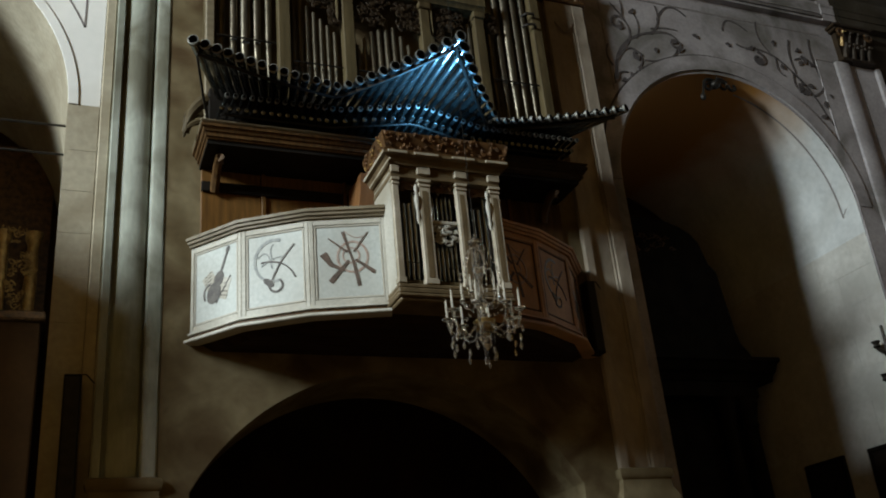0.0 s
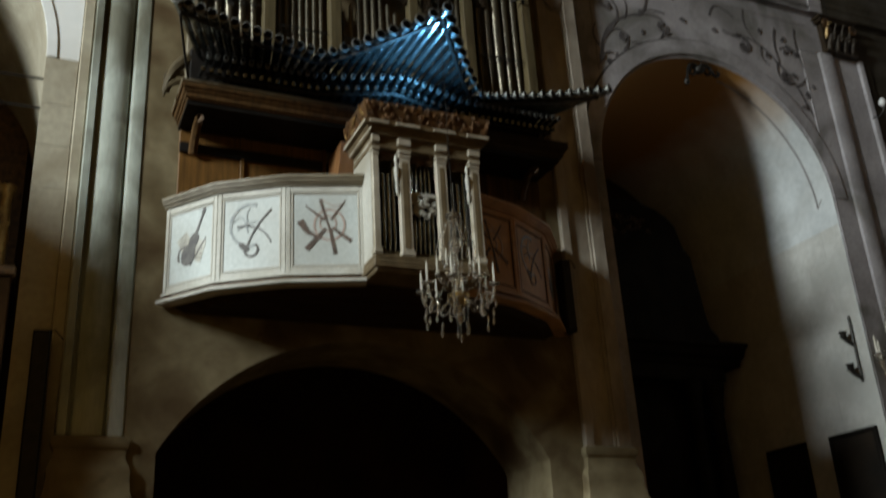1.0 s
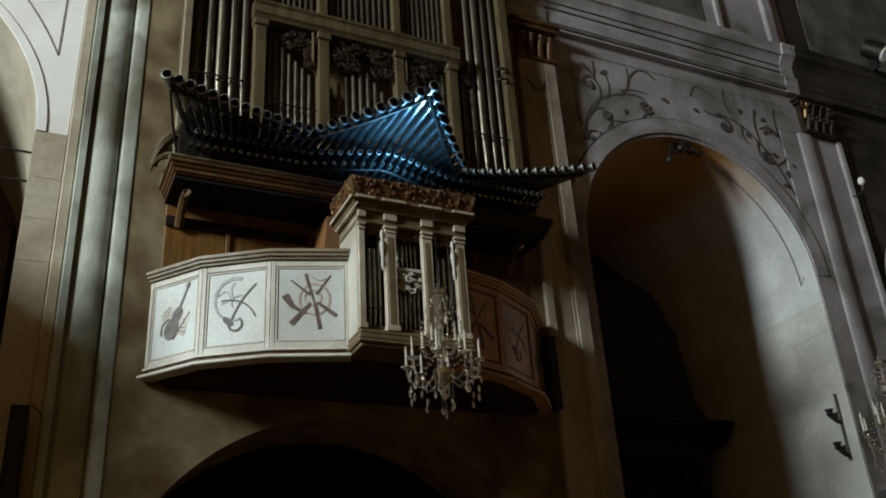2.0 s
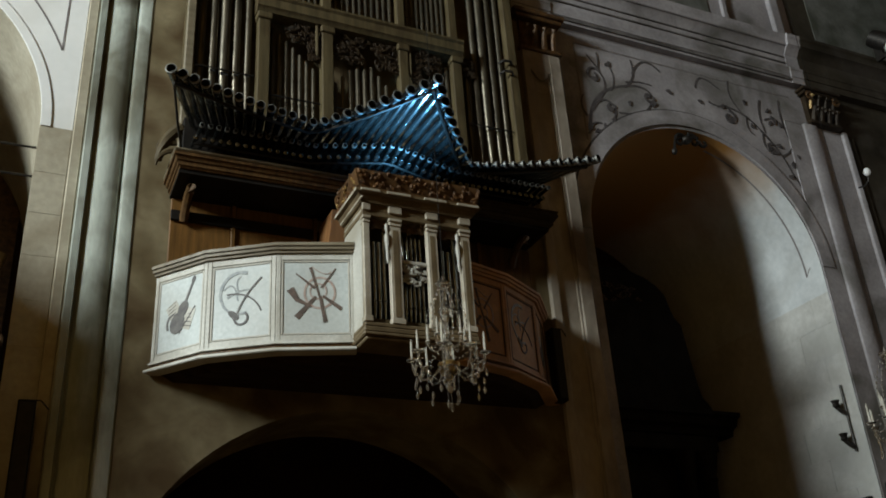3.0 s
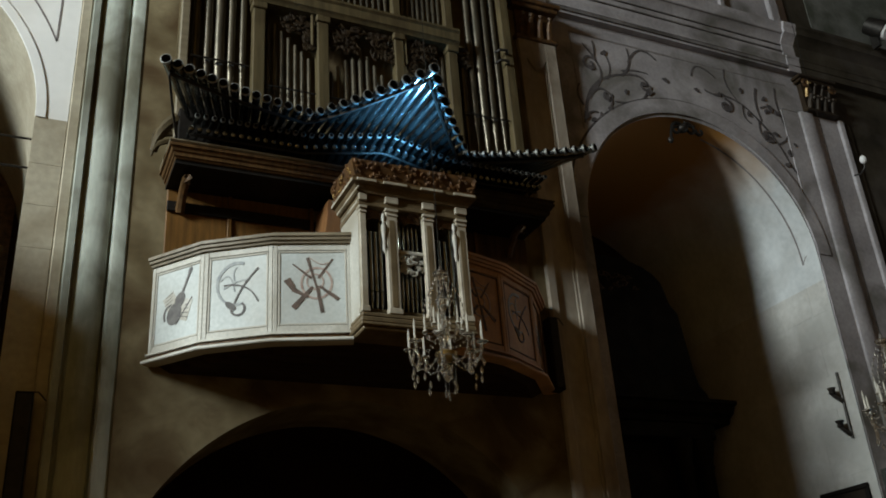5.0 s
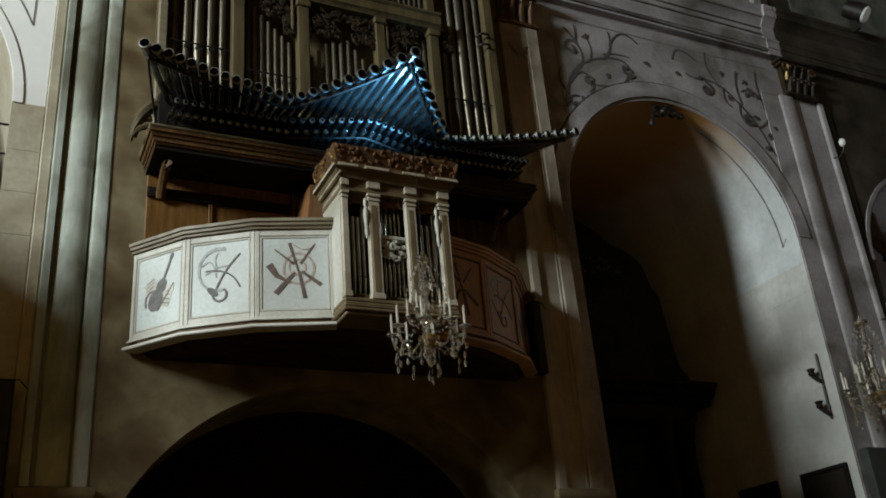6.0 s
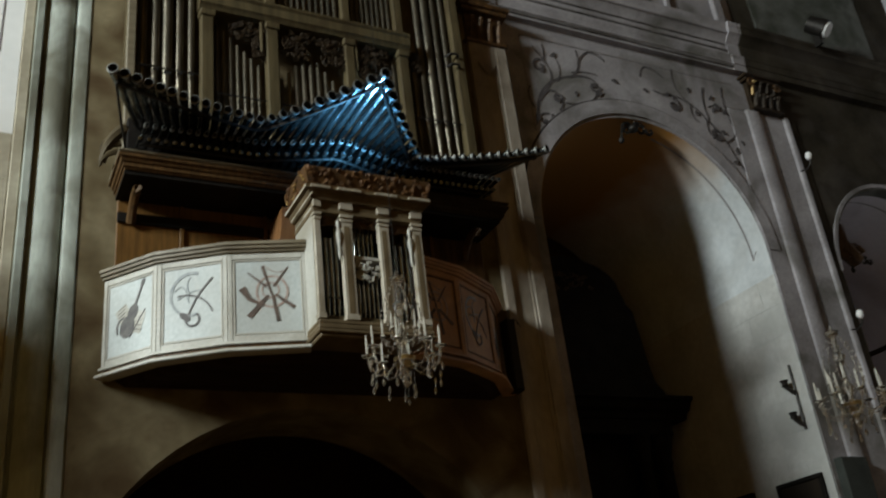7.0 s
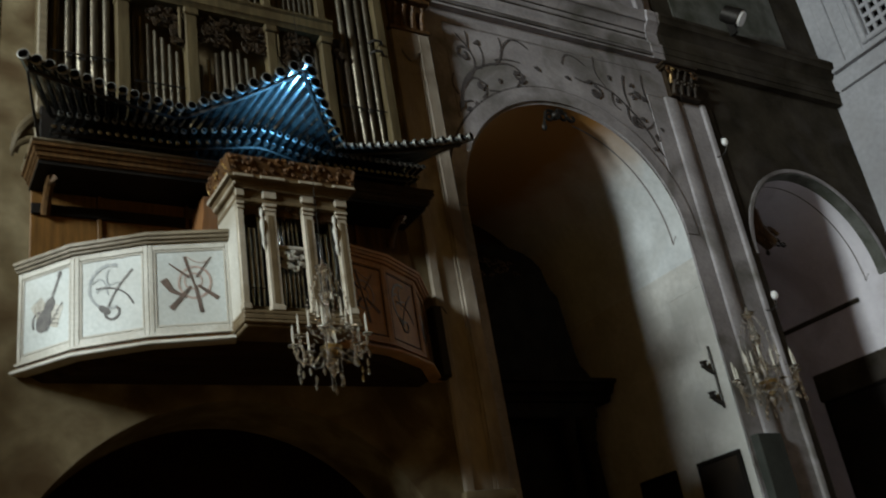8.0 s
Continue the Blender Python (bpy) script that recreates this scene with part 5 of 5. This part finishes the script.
painting(11.752, 10.15, 11.09, 1.9, 4.04, "tall blackened painting in a black frame")
painting(11.752, 11.6, 12.5, 1.9, 4.06, "tall blackened painting in a black frame")
painting(17.325, 10.72, 12.4, 3.0, 5.5, "large blackened painting under a grey ledge")
solid("ledge", B(17.22, 17.33, 10.6, 12.45, 5.5, 6.08, 0.02), M_DARKWALL, "dark grey plaster ledge over a painting", "ledge", "structure")
solid("trim", B(17.28, 17.33, 10.85, 14.0, 7.16, 7.26, 0.012), M_DARKWALL, "dark moulding along the chapel wall", "trim", "structure")


def ironwork(name, cx, y, cz, s, label):
    """A curled wrought-iron spray hanging from an arch."""
    p = thing(name, (cx, y, cz), label, "ironwork")
    for k, (u, v, r, a0, tn) in enumerate(((-0.1, 0.0, 0.16, 0.3, 0.9), (0.18, 0.05, 0.14, 2.4, -0.9), (0.4, 0.06, 0.1, 3.0, 0.7))):
        part("curl", tube(bmesh.new(), [(cx + s * a, y, cz + s * b) for a, b in curl(u, v, r, a0, tn, 16)], 0.036 * s, 6, 0.6), M_IRON, p)
    part("stem", tube(bmesh.new(), [(cx - 0.28 * s, y, cz - 0.25 * s), (cx - 0.22 * s, y, cz), (cx, y, cz + 0.1 * s), (cx + 0.3 * s, y, cz + 0.14 * s)], 0.024 * s, 6), M_IRON, p)
    part("boss", ball(bmesh.new(), (cx + 0.03 * s, y, cz + 0.04 * s), 0.1 * s, 0.7, 10), M_IRON, p)
    part("leaf", ball(bmesh.new(), (cx - 0.28 * s, y, cz - 0.24 * s), 0.05 * s, 1.4, 8), M_IRON, p)
    part("hanger", tube(bmesh.new(), [(cx + 0.1 * s, y, cz + 0.1 * s), (cx + 0.1 * s, y, cz + 0.35 * s)], 0.012, 5), M_IRON, p)
    return p


ironwork("arch_ornament", 9.44, 10.03, 9.68, 0.95, "curled black iron ornament hanging under the arch crown")
ironwork("arch_ornament", 14.45, 10.35, 7.95, 0.8, "curled black iron ornament hanging in the arch")
orn = thing("carved_bracket", (14.12, 10.3, 7.9), "dark brown carved wooden bracket beside the arch", "bracket")
part("body", tube(bmesh.new(), [(13.98, 10.3, 8.95), (13.92, 10.3, 8.55), (14.02, 10.3, 8.2), (14.35, 10.3, 7.92)], 0.24, 8, 0.6), M_WOOD, orn)
part("scroll", tube(bmesh.new(), [(14.12 + a, 10.22, 8.0 + b) for a, b in curl(0.15, 0, 0.24, 0.4, 1.2, 16)], 0.05, 6, 0.6), M_WOOD, orn)



def sweep_loop(y0, y1, z0, z1):
    """Moulded frame round the window on the end wall."""
    bm = bmesh.new()
    for a in ((y0, y0 + 0.14, z0, z1), (y1 - 0.14, y1, z0, z1), (y0 + 0.14, y1 - 0.14, z0, z0 + 0.14), (y0 + 0.14, y1 - 0.14, z1 - 0.14, z1)):
        box(bm, 17.62, 17.7, *a, 0.03)
    return bm


for z in (7.68, 7.3):
    solid("tie_rod", tube(bmesh.new(), [(-4.62, 10.15, z), (-2.4, 10.15, z - 0.01), (-0.12, 10.15, z)], 0.014, 6), M_IRON, "thin iron tie rod across the chapel arch", "tie rod", "structure")

# pierced stone screen in the high end window
scr = thing("window_1", (17.8, 8.0, 12.5), "pierced pale stone window screen", "window", kind="structure")
for k in range(9):
    part("upright", B(17.8, 17.9, 7.2 + 0.2 * k - 0.03, 7.2 + 0.2 * k + 0.05, 12.5, 15.6, 0.012), M_EAST, scr)
for k in range(13):
    part("crossbar", B(17.81, 17.89, 7.2, 8.8, 12.5 + 0.25 * k, 12.6 + 0.25 * k, 0.012), M_EAST, scr)
part("backing", B(18.0, 18.05, 7.2, 8.8, 12.5, 15.6), M_BLACK, scr)
part("window_frame", sweep_loop(7.06, 8.94, 12.36, 15.74), M_EAST, scr)

for y0, y1, d in ((9.42, 9.72, 0.06), (8.98, 9.12, 0.04)):
    solid("trim", B(17.7 - d, 17.7, y0, y1, 12.25, TOP, 0.015), M_EAST, "pale upright moulding beside the end window", "trim", "structure")

# gilded altarpiece in the first chapel
alt = thing("altarpiece", (-2.3, 13.6, 0), "dim gilded altarpiece with columns and carving", "altarpiece")
part("table", B(-4.3, -0.3, 13.0, 13.98, 0, 6.3, 0.02), M_BROWNSTONE, alt)
part("ledge", B(-4.35, -0.25, 12.92, 13.98, 6.3, 6.42, 0.02), M_GILT_DARK, alt)
part("back_board", B(-4.3, -0.3, 13.8, 13.98, 6.42, 9.4), M_GILT_DARK, alt)
for x in (-4.1, -3.3, -1.5, -0.9, -0.5):
    col = part("column", lathe(bmesh.new(), (x, 13.5, 6.42), [(0.12, 0), (0.12, 0.1), (0.08, 0.14), (0.09, 0.6), (0.075, 1.2), (0.11, 1.28), (0.13, 1.4)], 12), M_GILT, alt)
for x, z, w, h, sd in ((-0.7, 6.75, 0.3, 0.5, 31), (-0.62, 7.3, 0.3, 0.4, 32), (-1.2, 7.0, 0.4, 0.8, 33), (-0.9, 7.75, 0.7, 0.3, 34), (-2.4, 7.4, 1.2, 1.4, 35)):
    carving(alt, "carved_foliage", x, 13.4, z, w, h, M_GILT, sd, 18)

# dark wooden altarpiece in the chapel beside the organ, with a stepped attic
ret = thing("altarpiece", (9.54, 13.2, 0), "black stained wooden altarpiece with columns and scrolled attic", "altarpiece")
part("table", B(7.75, 11.33, 12.5, 13.98, 0, 1.2, 0.03), M_BLACK, ret)
part("back_board", B(7.85, 11.23, 13.0, 13.98, 1.2, 5.5, 0.02), M_BLACK, ret)
for x in (8.05, 8.5, 10.58, 11.03):
    part("plinth", B(x - 0.19, x + 0.19, 12.6, 13.02, 1.2, 1.75, 0.02), M_BLACK, ret)
    part("column", lathe(bmesh.new(), (x, 12.8, 1.75), [(0.17, 0), (0.17, 0.09), (0.13, 0.14), (0.145, 1.0), (0.12, 3.0), (0.15, 3.08), (0.13, 3.14), (0.2, 3.45), (0.2, 3.55)], 14), M_BLACK, ret)
part("frieze", B(7.83, 11.25, 12.65, 13.98, 5.3, 5.58, 0.02), M_BLACK, ret)
part("cornice", sweep_x(bmesh.new(), [(13.97, 5.58), (12.62, 5.58), (12.58, 5.68), (12.48, 5.72), (12.42, 5.84), (12.34, 5.87), (12.34, 5.93), (13.97, 5.93)], 7.5, 11.58), M_BLACK, ret)


def attic():
    """Upright panel with concave scrolled flanks and a rounded head."""
    side = [(1.72, 5.93), (1.66, 6.1), (1.52, 6.25), (1.46, 6.5), (1.4, 7.0), (1.33, 7.6), (1.2, 7.75), (1.12, 8.0)]
    side += [(1.12 * math.cos(a), 8.0 + 0.6 * math.sin(a)) for a in (0.3, 0.6, 0.9, 1.2, 1.5)]
    bm = bmesh.new()
    out = [(9.54 + x, z) for x, z in side] + [(9.54 - x, z) for x, z in side[::-1]]
    lo = [bm.verts.new((x, 12.62, z)) for x, z in out]
    hi = [bm.verts.new((x, 12.95, z)) for x, z in out]
    bm.faces.new(lo)
    bm.faces.new(hi[::-1])
    for i in range(len(lo)):
        j = (i + 1) % len(lo)
        bm.faces.new((lo[i], hi[i], hi[j], lo[j]))
    return bm


part("attic", attic(), M_BLACK, ret)
carving(ret, "carved_foliage", 9.54, 12.56, 8.05, 0.9, 0.4, M_GILT_DARK, 41, 14)

# ================= ashlar blocks, laid in courses =================
PIER = bpy.data.objects["pier_1"]
JAMB = bpy.data.objects["wall_bay_3"]


def course_block(parent, material, x, y, z, w, d, h):
    ob = new("stone_block", finish(B(x - w / 2, x + w / 2, y - d / 2, y + d / 2, z - h / 2, z + h / 2, 0.0015), "stone_block", material, False))
    ob.parent = parent


for k in range(15):
    course_block(PIER, M_BEIGE, 0.025, WALL_Y - 0.003, 0.268 + 0.52 * k, 0.344, 0.006, 0.517)
for k in range(14):
    z = 0.4 + 0.51 * k
    y = WALL_Y + 0.01
    if k % 2:
        course_block(JAMB, M_CHAPEL_WHITE, 11.757, y + 0.195, z, 0.006, 0.387, 0.507)
        y += 0.39
    for i in range(4):
        course_block(JAMB, M_CHAPEL_WHITE, 11.757, y + 0.39 + 0.78 * i, z, 0.006, 0.777, 0.507)
